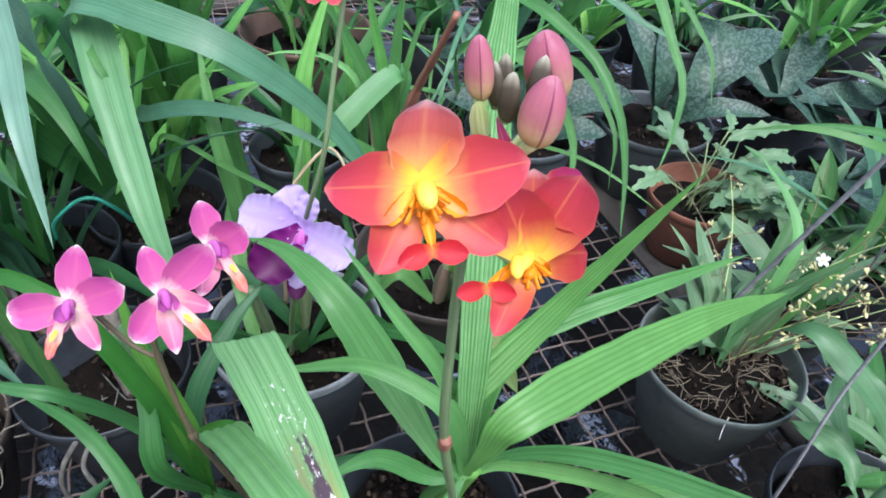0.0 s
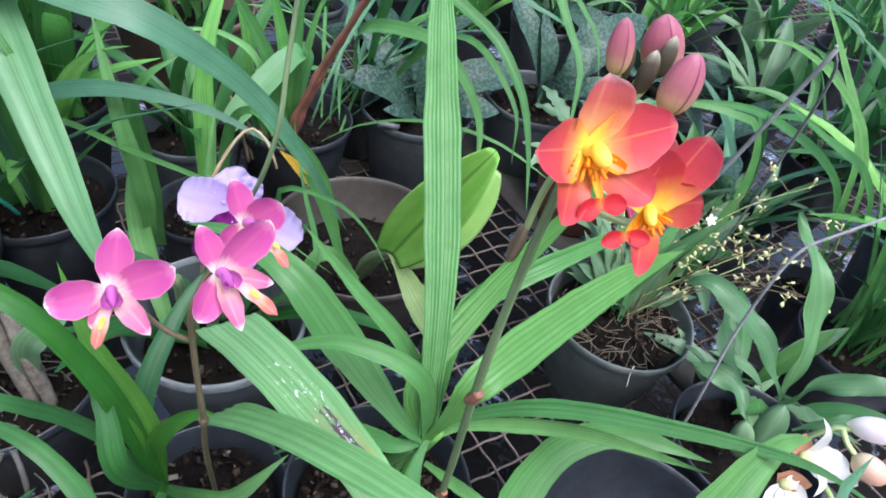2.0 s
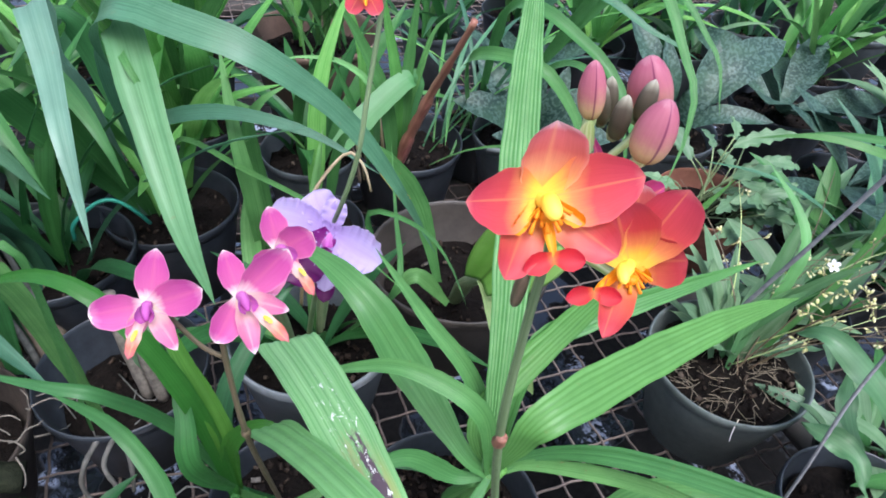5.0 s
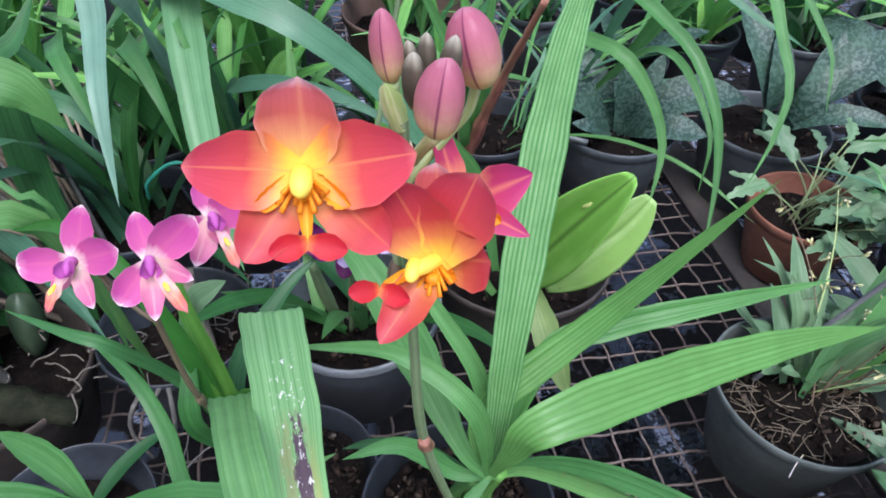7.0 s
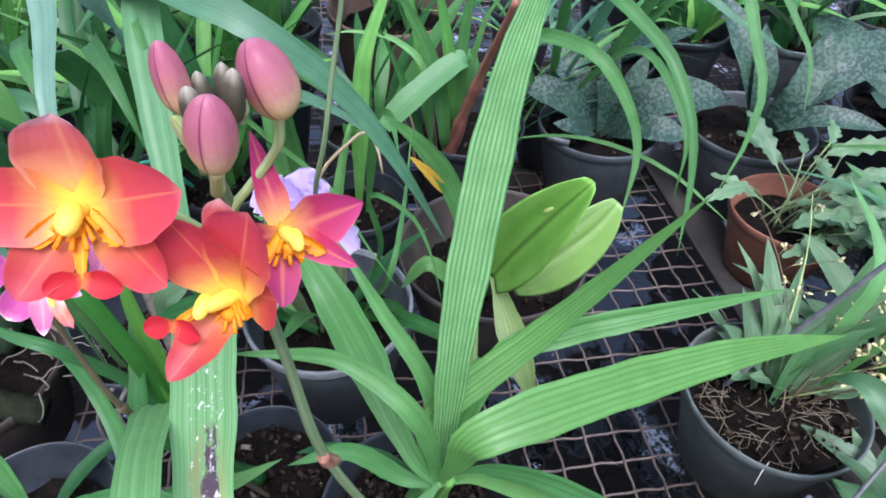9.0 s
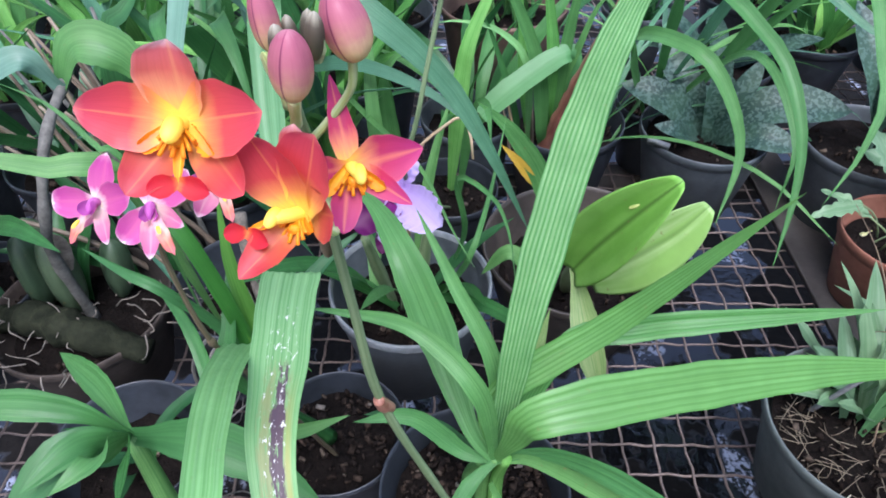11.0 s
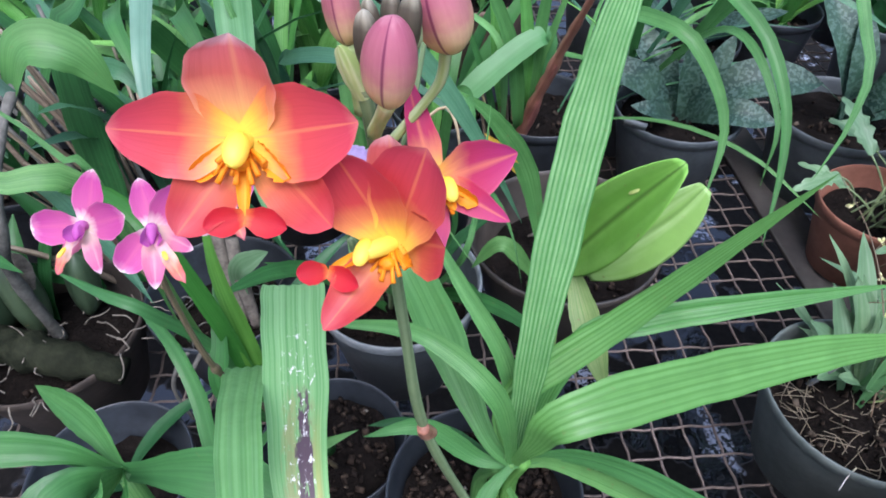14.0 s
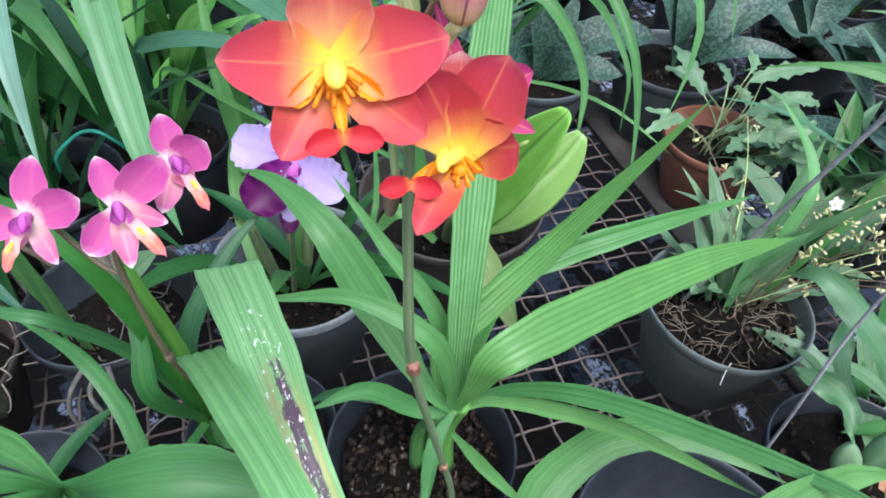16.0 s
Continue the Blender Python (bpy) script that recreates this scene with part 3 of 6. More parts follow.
def pot_parts(root, x, y, r, h, mat=None, rim_mat=None, soil=True, fill=0.82, chips=70, seed=1, z=WIRE, thick=0.0035, tilt=(0.0, 0.0), empty=False):
    """A plastic pot with a rolled rim, and bark soil in it."""
    mat = mat or POT_BLACK
    rb = r * 0.72
    rim = 0.014
    prof = [(rb * 0.55, 0.006), (rb * 0.9, 0.0), (rb, 0.004), (r * 0.985, h - rim - 0.004), (r * 1.0, h - rim), (r * 1.028, h - rim + 0.001), (r * 1.036, h - 0.004), (r * 1.032, h - 0.001), (r * 1.02, h), (r * 1.004, h - 0.001), (r * 0.99, h - 0.006), (r * 0.975, h - rim), (rb - thick, 0.010), (rb * 0.5, 0.009)]
    pot = part("pot", lathe((x, y, z), prof, 44, tilt, 0.006), mat, root)
    if rim_mat:
        lip = [(r * 1.034, h - rim + 0.004), (r * 1.042, h - 0.004), (r * 1.036, h), (r * 1.02, h + 0.0012), (r * 1.0, h), (r * 0.982, h - 0.006)]
        part("rim", lathe((x, y, z), lip, 44, tilt, 0.006, False), rim_mat, pot, "pale worn rim")
    rng = np.random.default_rng(seed)
    level = h * fill
    rs = rb + (r - rb) * fill - thick * 1.6
    if empty:
        ring = [(rs * 0.92, 0.02), (rs * 0.9, 0.032), (rs * 0.72, 0.034), (rs * 0.70, 0.02)]
        part("base_ring", lathe((x, y, z), ring, 40, caps=False), mat, pot)
        level, rs = 0.018, rb * 0.9
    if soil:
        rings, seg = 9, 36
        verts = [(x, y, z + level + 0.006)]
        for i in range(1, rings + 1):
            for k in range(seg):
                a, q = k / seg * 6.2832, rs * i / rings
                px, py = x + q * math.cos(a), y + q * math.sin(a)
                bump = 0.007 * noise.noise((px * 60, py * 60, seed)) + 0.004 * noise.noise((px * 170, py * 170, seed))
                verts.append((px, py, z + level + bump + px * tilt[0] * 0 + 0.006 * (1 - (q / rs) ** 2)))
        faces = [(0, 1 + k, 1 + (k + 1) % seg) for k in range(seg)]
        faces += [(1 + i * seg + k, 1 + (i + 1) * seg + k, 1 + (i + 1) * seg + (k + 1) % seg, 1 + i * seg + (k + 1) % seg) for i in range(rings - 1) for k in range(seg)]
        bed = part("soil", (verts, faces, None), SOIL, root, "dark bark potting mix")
        bits = []
        for _ in range(int(chips * 1.6)):
            a, q = rng.uniform(0, 6.28), rs * 0.93 * math.sqrt(rng.uniform())
            s = rng.uniform(0.0025, 0.009)
            bits.append(box((x + q * math.cos(a), y + q * math.sin(a), z + level + 0.006 * (1 - (q / rs) ** 2) + rng.uniform(0.001, 0.008)), (s, s * rng.uniform(0.35, 0.8), s * rng.uniform(0.2, 0.5)), turned(rng)))
        if bits:
            tagged(part("bark_litter", joined(bits), BARK, bed, "brown bark chips"), kind="stuff")
    return pot


def stray_straw(root, x, y, z, r, count, seed, mat=None, size=(0.02, 0.05), thick=0.0006, name="straw"):
    rng = np.random.default_rng(seed)
    bits = []
    for _ in range(count):
        a, q = rng.uniform(0, 6.28), r * math.sqrt(rng.uniform())
        c = np.array([x + q * math.cos(a), y + q * math.sin(a), z + rng.uniform(0, 0.012)])
        d = unit(rng.normal(size=3) * (1, 1, 0.35)) * rng.uniform(*size)
        k = rng.normal(size=3) * 0.25 * np.linalg.norm(d)
        bits.append(tube([c - d / 2, c + k * (1, 1, 0.4), c + d / 2], [thick, thick * 0.8], 5, 7))
    return tagged(part(name, joined(bits), mat or STRAW, root), kind="stuff")


def arc(foot, azimuth, length, lean, droop, bend=0.0):
    """Five points of a blade that leaves its foot leaning outwards and droops under its weight."""
    a = math.radians(azimuth)
    out, side = np.array([math.cos(a), math.sin(a), 0]), np.array([-math.sin(a), math.cos(a), 0])
    pts, p, angle, swing = [np.array(foot, float)], np.array(foot, float), math.radians(90 - lean), 0.0
    for _ in range(4):
        swing += bend / 4
        d = out * math.cos(angle) * math.cos(swing) + side * math.sin(swing) * math.cos(angle) + np.array([0, 0, math.sin(angle)])
        p = p + d * length / 4
        pts.append(p)
        angle -= math.radians(droop) / 4
    return pts


def tuft(root, x, y, z, count, length, width, mats, seed, lean=(5, 40), droop=(20, 110), azimuth=(0, 360), spread=0.02, nu=4, nv=14, fold=0.3, peak=0.45, tip=2.2, base=0.5, pleats=0, name="leaf", wave=0.0, facing=None):
    """Blades that stand round a foot, each one a part."""
    rng = np.random.default_rng(seed)
    for k in range(count):
        az = azimuth[0] + (azimuth[1] - azimuth[0]) * ((k + rng.uniform(0.1, 0.9)) / count)
        le = rng.uniform(*length)
        foot = (x + rng.normal() * spread, y + rng.normal() * spread, z)
        pts = arc(foot, az, le, rng.uniform(*lean), rng.uniform(*droop), rng.uniform(-0.5, 0.5))
        out = pts[-1] - pts[0]
        face = facing or (-out[0], -out[1], np.linalg.norm(out[:2]) * 0.5 + 0.12)
        w = rng.uniform(*width)
        part(name, strap(pts, w, face, nu=nu, nv=nv, fold=fold, peak=peak, tip=tip, base=base, pleats=pleats, depth=w * 0.02, wave=wave, roll=(rng.uniform(-15, 15), rng.uniform(-35, 35))), mats[int(rng.integers(len(mats)))], root)


def petal(length, width, cup=0.15, curl=0.0, base=0.16, peak=0.55, tip=2.4, nu=10, nv=14, ruffle=0.0, waves=4.0, twist=0.0, blunt=0.5):
    """A petal along +y with its face to +z. curl: how far it bends forward (back: minus)."""
    v = np.linspace(0, 1, nv)
    u = np.linspace(-1, 1, nu + 1)
    rise = np.clip(v / peak, 0, 1)
    half = width / 2 * (base + (1 - base) * np.sin(rise * np.pi / 2) ** 1.2) * np.clip(1 - np.clip((v - peak) / (1 - peak), 0, 1) ** tip, 0, 1) ** blunt
    half[-1] = width * 0.02
    y = length * v
    z = curl * length * v**2
    zz = z[:, None] + cup * half[:, None] * (np.abs(u)[None] ** 2) + twist * half[:, None] * u[None] * v[:, None]
    edge = ruffle * np.sin(v[:, None] * waves * 6.28 + np.sign(u)[None]) * (np.abs(u)[None] ** 3)
    zz = zz + edge
    x = half[:, None] * u[None] * (1 + 0.03 * np.sin(v * 23))[:, None]
    yy = np.broadcast_to(y[:, None], x.shape)
    verts = np.stack([x, yy, zz], -1).reshape(-1, 3)
    uv = np.stack(np.broadcast_arrays((u[None] + 1) / 2, v[:, None]), -1).reshape(-1, 2)
    return verts, grid_faces(nv, nu + 1), uv


def ball(centre, radii, axis=(0, 0, 1), sides=14, rings=10, power=1.0, ribs=0.0, blunt=0.5):
    """An egg, its long axis along the given one. uv runs from its foot to its tip."""
    w = unit(axis)
    a1 = unit(np.cross(w, (0.3, 0.9, 0.2)))
    a2 = np.cross(w, a1)
    v = np.linspace(0, 1, rings + 1)
    r = np.clip(1 - np.abs(2 * v**power - 1) ** 2.2, 0, 1) ** blunt
    r[0], r[-1] = 0.02, 0.02
    a = np.linspace(0, 2 * np.pi, sides, endpoint=False)
    rr = r[:, None] * (1 + ribs * np.cos(3 * a))[None]
    verts = np.asarray(centre, float) + radii[2] * (2 * v - 1)[:, None, None] * w + radii[0] * (rr * np.cos(a))[..., None] * a1 + radii[1] * (rr * np.sin(a))[..., None] * a2
    uv = np.stack(np.broadcast_arrays(((a / 6.2832 + 0.25) % 1.0)[None], v[:, None]), -1)
    faces = [(i * sides + k, i * sides + (k + 1) % sides, (i + 1) * sides + (k + 1) % sides, (i + 1) * sides + k) for i in range(rings) for k in range(sides)]
    faces += [tuple(range(sides))[::-1], tuple(rings * sides + k for k in range(sides))]
    return verts.reshape(-1, 3), faces, uv.reshape(-1, 2)


def set_at(shape, frame_m, angle=0.0, tilt=0.0, shift=(0, 0, 0)):
    """A petal laid into a flower: turned about the flower's axis, tilted forward, and put into the world by frame_m (3x4)."""
    a, t = math.radians(angle - 90), math.radians(tilt)
    v = np.asarray(shape[0], float)
    v = np.stack([v[:, 0], v[:, 1] * math.cos(t) - v[:, 2] * math.sin(t), v[:, 1] * math.sin(t) + v[:, 2] * math.cos(t)], 1)
    v = np.stack([v[:, 0] * math.cos(a) - v[:, 1] * math.sin(a), v[:, 0] * math.sin(a) + v[:, 1] * math.cos(a), v[:, 2]], 1) + np.asarray(shift, float)
    return v @ frame_m[:, :3].T + frame_m[:, 3], shape[1], shape[2]


def flower_frame(centre, normal, up):
    n = unit(normal)
    x = unit(np.cross(up, n))
    y = np.cross(n, x)
    return np.stack([x, y, n, np.asarray(centre, float)], 1)


def flower(root, centre, normal, up, petals, mat, lip=None, column=None, name="flower", label=""):
    """column: (shapes, material), the flower's own mesh; petals: rows of name, angle, tilt and petal; lip: rows of the same with a material."""
    f = flower_frame(centre, normal, up)
    own = part(name, joined([set_at(s, f, a, t, sh) for s, a, t, sh in column[0]]), column[1], root, label)
    for kind, angle, tilt, shape in petals:
        part(kind, set_at(shape, f, angle, tilt), mat[kind] if isinstance(mat, dict) else mat, own)
    for kind, angle, tilt, shape, shift, m in lip or ():
        part(kind, set_at(shape, f, angle, tilt, shift), m, own)
    return own


def petal_to(start, end, width, normal, **kw):
    """A petal that reaches from its base to its tip, its face turned to the normal."""
    start, end = np.asarray(start, float), np.asarray(end, float)
    y = unit(end - start)
    z = unit(np.asarray(normal, float) - y * np.dot(normal, y))
    shape = petal(np.linalg.norm(end - start), width, **kw)
    m = np.stack([np.cross(y, z), y, z], 1)
    return shape[0] @ m.T + start, shape[1], shape[2]


# ---- ground and bench ----
FLOOR_Z = -0.62
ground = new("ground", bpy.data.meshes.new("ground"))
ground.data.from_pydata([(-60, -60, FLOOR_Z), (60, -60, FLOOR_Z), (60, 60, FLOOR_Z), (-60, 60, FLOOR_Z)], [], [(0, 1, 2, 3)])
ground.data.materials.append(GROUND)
tagged(ground, "dark wet earth floor with puddles, bench shade and pale sky glints painted in", "ground", kind="structure")

CELL = 0.035
bench = thing("wire_bench", (-0.9, -0.6, FLOOR_Z), "rusty crimped wire mesh bench on a weathered frame", "bench")
X0, X1, Y0, Y1 = -30, 55, -17, 38


def wire(along_x, k):
    lo, hi = (X0, X1) if along_x else (Y0, Y1)
    n = (hi - lo) * 4 + 1
    s = np.linspace(lo, hi, n)
    rng = np.random.default_rng(k * 2 + along_x + 400)
    wob = 0.0004 * np.sin(s * 0.7 + rng.uniform(0, 6)) + rng.normal() * 0.0005
    z = 0.0013 * np.cos(np.pi * (s + k)) * (1 if along_x else -1)
    kink = 0.0008 * np.sin(2 * np.pi * s)
    a, b = s * CELL, k * CELL + wob + kink
    line = np.stack([a, b, z] if along_x else [b, a, z], 1)
    cross = np.array([(0, 1, 0), (0, 0, 1)] if along_x else [(1, 0, 0), (0, 0, 1)], float)
    ang = np.linspace(0, 2 * np.pi, 5, endpoint=False)
    verts = line[:, None] + 0.00155 * (np.cos(ang)[None, :, None] * cross[0] + np.sin(ang)[None, :, None] * cross[1])
    faces = [(i * 5 + j, i * 5 + (j + 1) % 5, (i + 1) * 5 + (j + 1) % 5, (i + 1) * 5 + j) for i in range(n - 1) for j in range(5)]
    part("wire", (verts.reshape(-1, 3), faces, None), RUSTY_WIRE, bench)


for k in range(Y0, Y1 + 1):
    wire(True, k)
for k in range(X0, X1 + 1):
    wire(False, k)
part("board", box((0.217, 0.36, 0.009), (0.062, 1.92, 0.010)), STEEL, bench, "grey weathered flat board")
for y in (-0.56, 0.40, 1.30):
    part("crossbar", box((0.43, y, -0.024), (3.0, 0.04, 0.04)), STEEL, bench)
for x in (-1.03, 1.88):
    for y in (-0.56, 0.40, 1.30):
        part("leg", box((x, y, (FLOOR_Z - 0.044) / 2), (0.04, 0.04, -FLOOR_Z - 0.044)), STEEL, bench)

# ---- the orange orchid ----
ORANGE = thing("potted_orchid", (-0.274, -0.227, WIRE), "orange and red ground orchid in a black plastic pot", "orchid")
pot_parts(ORANGE, -0.274, -0.227, 0.077, 0.14, POT_BLACK, seed=3, chips=330)
J = np.array([-0.263, -0.257, 0.248])
FOOT = np.array([-0.268, -0.236, 0.125])
TOWARDS = (-0.2, -0.65, 0.73)


def blade(root, pts, width, mat, label="", name="leaf", **kw):
    kw.setdefault("facing", TOWARDS)
    return part(name, strap(pts, width, **kw), mat, root, label)


for k, (dx, dy, h) in enumerate(((0.0, 0.0, 0.12), (0.010, -0.006, 0.13), (-0.012, 0.004, 0.11), (0.004, 0.012, 0.12))):
    part("leaf_sheath", tube([FOOT + (dx, dy, 0), FOOT + (dx * 0.9, dy, h * 0.5), J + (dx * 0.7, dy * 0.7, h - 0.12)], [0.007, 0.005, 0.0032], 8, 10), LEAF_LIME if k % 2 else LEAF, ORANGE)
# large leaf with a glossy bend
blade(ORANGE, [J, (-0.255, -0.268, 0.293), (-0.241, -0.271, 0.326), (-0.160, -0.250, 0.324), (-0.05, -0.222, 0.306), (0.062, -0.195, 0.273)], 0.030, LEAF_PLEAT, "broad ribbed green leaf bent over", nu=22, nv=46, pleats=5, depth=0.00022, base=0.22, peak=0.30, tip=2.0, fold=0.06)
blade(ORANGE, [J, (-0.264, -0.234, 0.287), (-0.19, -0.212, 0.342), (-0.129, -0.235, 0.464)], 0.021, LEAF_PLEAT, nu=16, nv=36, pleats=4, depth=0.0005, base=0.5, peak=0.30, tip=1.4, fold=0.15)
blade(ORANGE, [J, (-0.2200, -0.2125, 0.3143), (-0.1745, -0.2060, 0.3258), (-0.1341, -0.2078, 0.3365), (-0.0180, -0.2000, 0.3420)], 0.017, LEAF_PLEAT, nu=12, nv=34, pleats=3, depth=0.0005, base=0.5, peak=0.4, tip=2.0, fold=0.3)
# tall upright ribbed leaf
blade(ORANGE, [J, (-0.246, -0.212, 0.366), (-0.206, -0.117, 0.454), (-0.158, -0.021, 0.493), (-0.142, 0.024, 0.496)], 0.028, LEAF_RIBBED, "tall upright ribbed leaf", facing=(-0.1, -0.75, 0.6), nu=36, nv=54, pleats=7, depth=0.0009, fold=0.05, widths=[(0.0, 0.012), (0.2, 0.020), (0.38, 0.0265), (0.52, 0.0275), (0.67, 0.0225), (0.77, 0.0195), (0.885, 0.0140), (1.0, 0.001)])
# darker leaf arching over backwards
blade(ORANGE, [J, (-0.280, -0.245, 0.266), (-0.304, -0.197, 0.308), (-0.327, -0.164, 0.350), (-0.351, -0.120, 0.357), (-0.376, -0.090, 0.350)], 0.029, LEAF_MID, nu=14, nv=36, pleats=3, depth=0.0004, base=0.3, peak=0.45, tip=1.3, fold=0.12)
blade(ORANGE, [J, (-0.265, -0.220, 0.302), (-0.292, -0.186, 0.345), (-0.318, -0.155, 0.385)], 0.012, LEAF, nu=8, base=0.6, fold=0.35)
blade(ORANGE, [J, (-0.277, -0.253, 0.323), (-0.317, -0.224, 0.346), (-0.362, -0.228, 0.366), (-0.38, -0.228, 0.368)], 0.013, LEAF, nu=8, base=0.5, fold=0.3)
blade(ORANGE, [J, (-0.284, -0.250, 0.245), (-0.319, -0.240, 0.272), (-0.358, -0.248, 0.278)], 0.014, LEAF, nu=8, fold=0.3)
blade(ORANGE, [J + (0.0, 0.01, -0.03), (-0.30, -0.225, 0.23), (-0.335, -0.215, 0.235), (-0.36, -0.21, 0.225)], 0.013, LEAF_DARK, nu=8, fold=0.3)
blade(ORANGE, [J, (-0.307, -0.198, 0.288)], 0.006, LEAF, nu=4, fold=0.4)
blade(ORANGE, [J, (-0.233, -0.265, 0.272), (-0.200, -0.297, 0.304), (-0.160, -0.346, 0.328), (-0.115, -0.409, 0.350), (-0.098, -0.455, 0.354)], 0.0125, LEAF, "bright narrow leaf arching forward", nu=12, nv=40, pleats=3, depth=0.0004, base=0.5, peak=0.35, fold=0.25)
blade(ORANGE, [J, (-0.235, -0.269, 0.266), (-0.183, -0.316, 0.290), (-0.135, -0.383, 0.308)], 0.011, LEAF_SPECK, "narrow leaf with dark specks", nu=8, nv=34, base=0.5, peak=0.4, fold=0.2)
blade(ORANGE, [J, (-0.283, -0.275, 0.240), (-0.303, -0.316, 0.235)], 0.011, LEAF, nu=8, pleats=2, depth=0.0004, fold=0.2)
blade(ORANGE, [J + (-0.003, -0.008, -0.017), (-0.253, -0.302, 0.239), (-0.238, -0.335, 0.245)], 0.009, LEAF_SPECK, nu=6, fold=0.2)
blade(ORANGE, [J, (-0.245, -0.225, 0.27), (-0.225, -0.175, 0.31)], 0.012, LEAF_OLD, nu=6, fold=0.2)

# flower stem
stem = part("flower_stem", tube([(-0.267, -0.286, 0.115), (-0.275, -0.296, 0.207), (-0.299, -0.320, 0.336), (-0.3185, -0.3372, 0.4405), (-0.3230, -0.3430, 0.506), (-0.3250, -0.3490, 0.560), (-0.3262, -0.3550, 0.586)], [0.0024, 0.0022, 0.0020, 0.0020, 0.0019, 0.0016, 0.0013], 10, 60, 0.06), STEM, ORANGE)
for p, s in (((-0.3185, -0.3372, 0.4405), 0.0035), ((-0.2905, -0.3115, 0.290), 0.0036)):
    part("node", tube([np.array(p) - (-0.002, -0.004, 0.008), p, np.array(p) + (-0.001, -0.003, 0.008)], [s * 0.62, s * 0.85, s * 0.6], 10, 12), RED_STEM, stem, "brownish stem node")
part("bract", ball((-0.3275, -0.3425, 0.532), (0.0021, 0.0021, 0.0085), (0.05, -0.1, 1), 10, 10), STEM_PINK, stem)
part("stalk", tube([(-0.3265, -0.3430, 0.537), (-0.3290, -0.3470, 0.555), (-0.3360, -0.3570, 0.575), (-0.3430, -0.3640, 0.584)], [0.0011, 0.0010, 0.0009], 7, 14), STALK, stem)
part("stalk", tube([(-0.3252, -0.3480, 0.556), (-0.3200, -0.3600, 0.556), (-0.3180, -0.3680, 0.558), (-0.3210, -0.3715, 0.564)], [0.0012, 0.0012, 0.0011], 7, 14), STALK, stem)
part("stalk", tube([(-0.3255, -0.3510, 0.561), (-0.3248, -0.3515, 0.5691), (-0.3208, -0.3505, 0.5739), (-0.3163, -0.3502, 0.5794), (-0.3134, -0.3522, 0.5851), (-0.3124, -0.3541, 0.5925)], [0.0011, 0.0010, 0.0009, 0.0011], 8, 24), STALK, stem)

UP = np.array((0.12, 0.52, 0.85))
COLUMN = [(petal(0.0062, 0.0050, cup=-0.7, curl=0.15, base=0.7, peak=0.6), 90, 62, (0, -0.0015, 0.0008))]


def orange_lip(turn=0.0, size=1.0):
    s = size
    return [("side_lobe", 232 + turn, 38, petal(0.0088 * s, 0.0034 * s, cup=0.6, curl=0.15, base=0.4, peak=0.7), (0, -0.001, 0.001), GOLD_LIP),
            ("side_lobe", 318 + turn, 34, petal(0.0088 * s, 0.0034 * s, cup=0.6, curl=0.15, base=0.4, peak=0.7), (0, -0.001, 0.001), GOLD_LIP),
            ("claw", 278 + turn, 30, petal(0.0105 * s, 0.0022 * s, cup=0.5, base=0.8, peak=0.5), (0, -0.001, 0.001), GOLD_LIP)]


def orange_flower(centre, normal, knob, lip_end, petals, mat, label, size=1.0, lobes=True, side_size=1.0):
    """petals: rows of name, tip, width and shape; knob: the end of the pale column; lip_end: where the red lobes spread."""
    c, n, knob, lip_end = np.array(centre, float), unit(normal), np.array(knob, float), np.array(lip_end, float)
    side = unit(np.cross((0.0, 0.3, 0.95), n))
    down = np.cross(side, n)
    own = part("flower", joined([tube([c - n * 0.001, (c + knob) / 2 + n * 0.0008, knob], [0.0016 * size, 0.0017 * size, 0.0015 * size], 10, 10), ball(knob, (0.0019 * size**3, 0.0019 * size**3, 0.0031 * size**2), n + down * 0.8, 16, 14, 0.9)]), YELLOW, ORANGE, label)
    for kind, end, width, kw in petals:
        shade = mat if mat is not ORANGE_PETAL or kind == "petal" else ORANGE_HOOD if end[2] > c[2] + 0.008 else ORANGE_SEPAL
        part(kind, petal_to(c + n * (0.0008 if kind == "petal" else -0.0012), end, width, n, nu=14, nv=22, **kw), shade, own)
    part("claw", petal_to(c, lip_end, 0.0024 * size, n - down * 0.5, cup=0.6, base=0.9, peak=0.5), GOLD_LIP, own)
    for sx in (-1, 1):
        part("side_lobe", petal_to(c + side * sx * 0.001, c + (side * sx * 0.0076 + down * 0.0052 + n * 0.0042) * size * side_size, 0.0034 * size, n - side * sx * 0.4, cup=0.7, base=0.5, peak=0.7, ruffle=0.0004, waves=6), GOLD_LIP, own)
        if lobes:
            part("lip_lobe", petal_to(lip_end, lip_end + (side * sx * 0.0062 + down * 0.0018 - n * 0.0006) * size, 0.0046 * size, n - down * 0.2, cup=0.4, curl=0.2, base=0.5, peak=0.5, tip=1.6, blunt=0.65), RED_LIP, own)
        for k in range(6):
            e = c + (side * sx * (0.0004 + 0.0008 * k) + down * (0.0026 + 0.0011 * ((k * 7 + sx) % 4)) + n * (0.0030 + 0.0010 * ((k * 5 + sx) % 3))) * size
            part("filament", tube([c + down * 0.001 * size, (c + e) / 2 + n * 0.0008, e], [0.0004 * size, 0.0003 * size, 0.0005 * size], 6, 8), GOLD_LIP, own)
    part("callus", ball(c + (down * 0.0030 + n * 0.0034) * size, (0.0016 * size, 0.0013 * size, 0.0014 * size), n, 10, 8), GOLD_LIP, own)
    return own


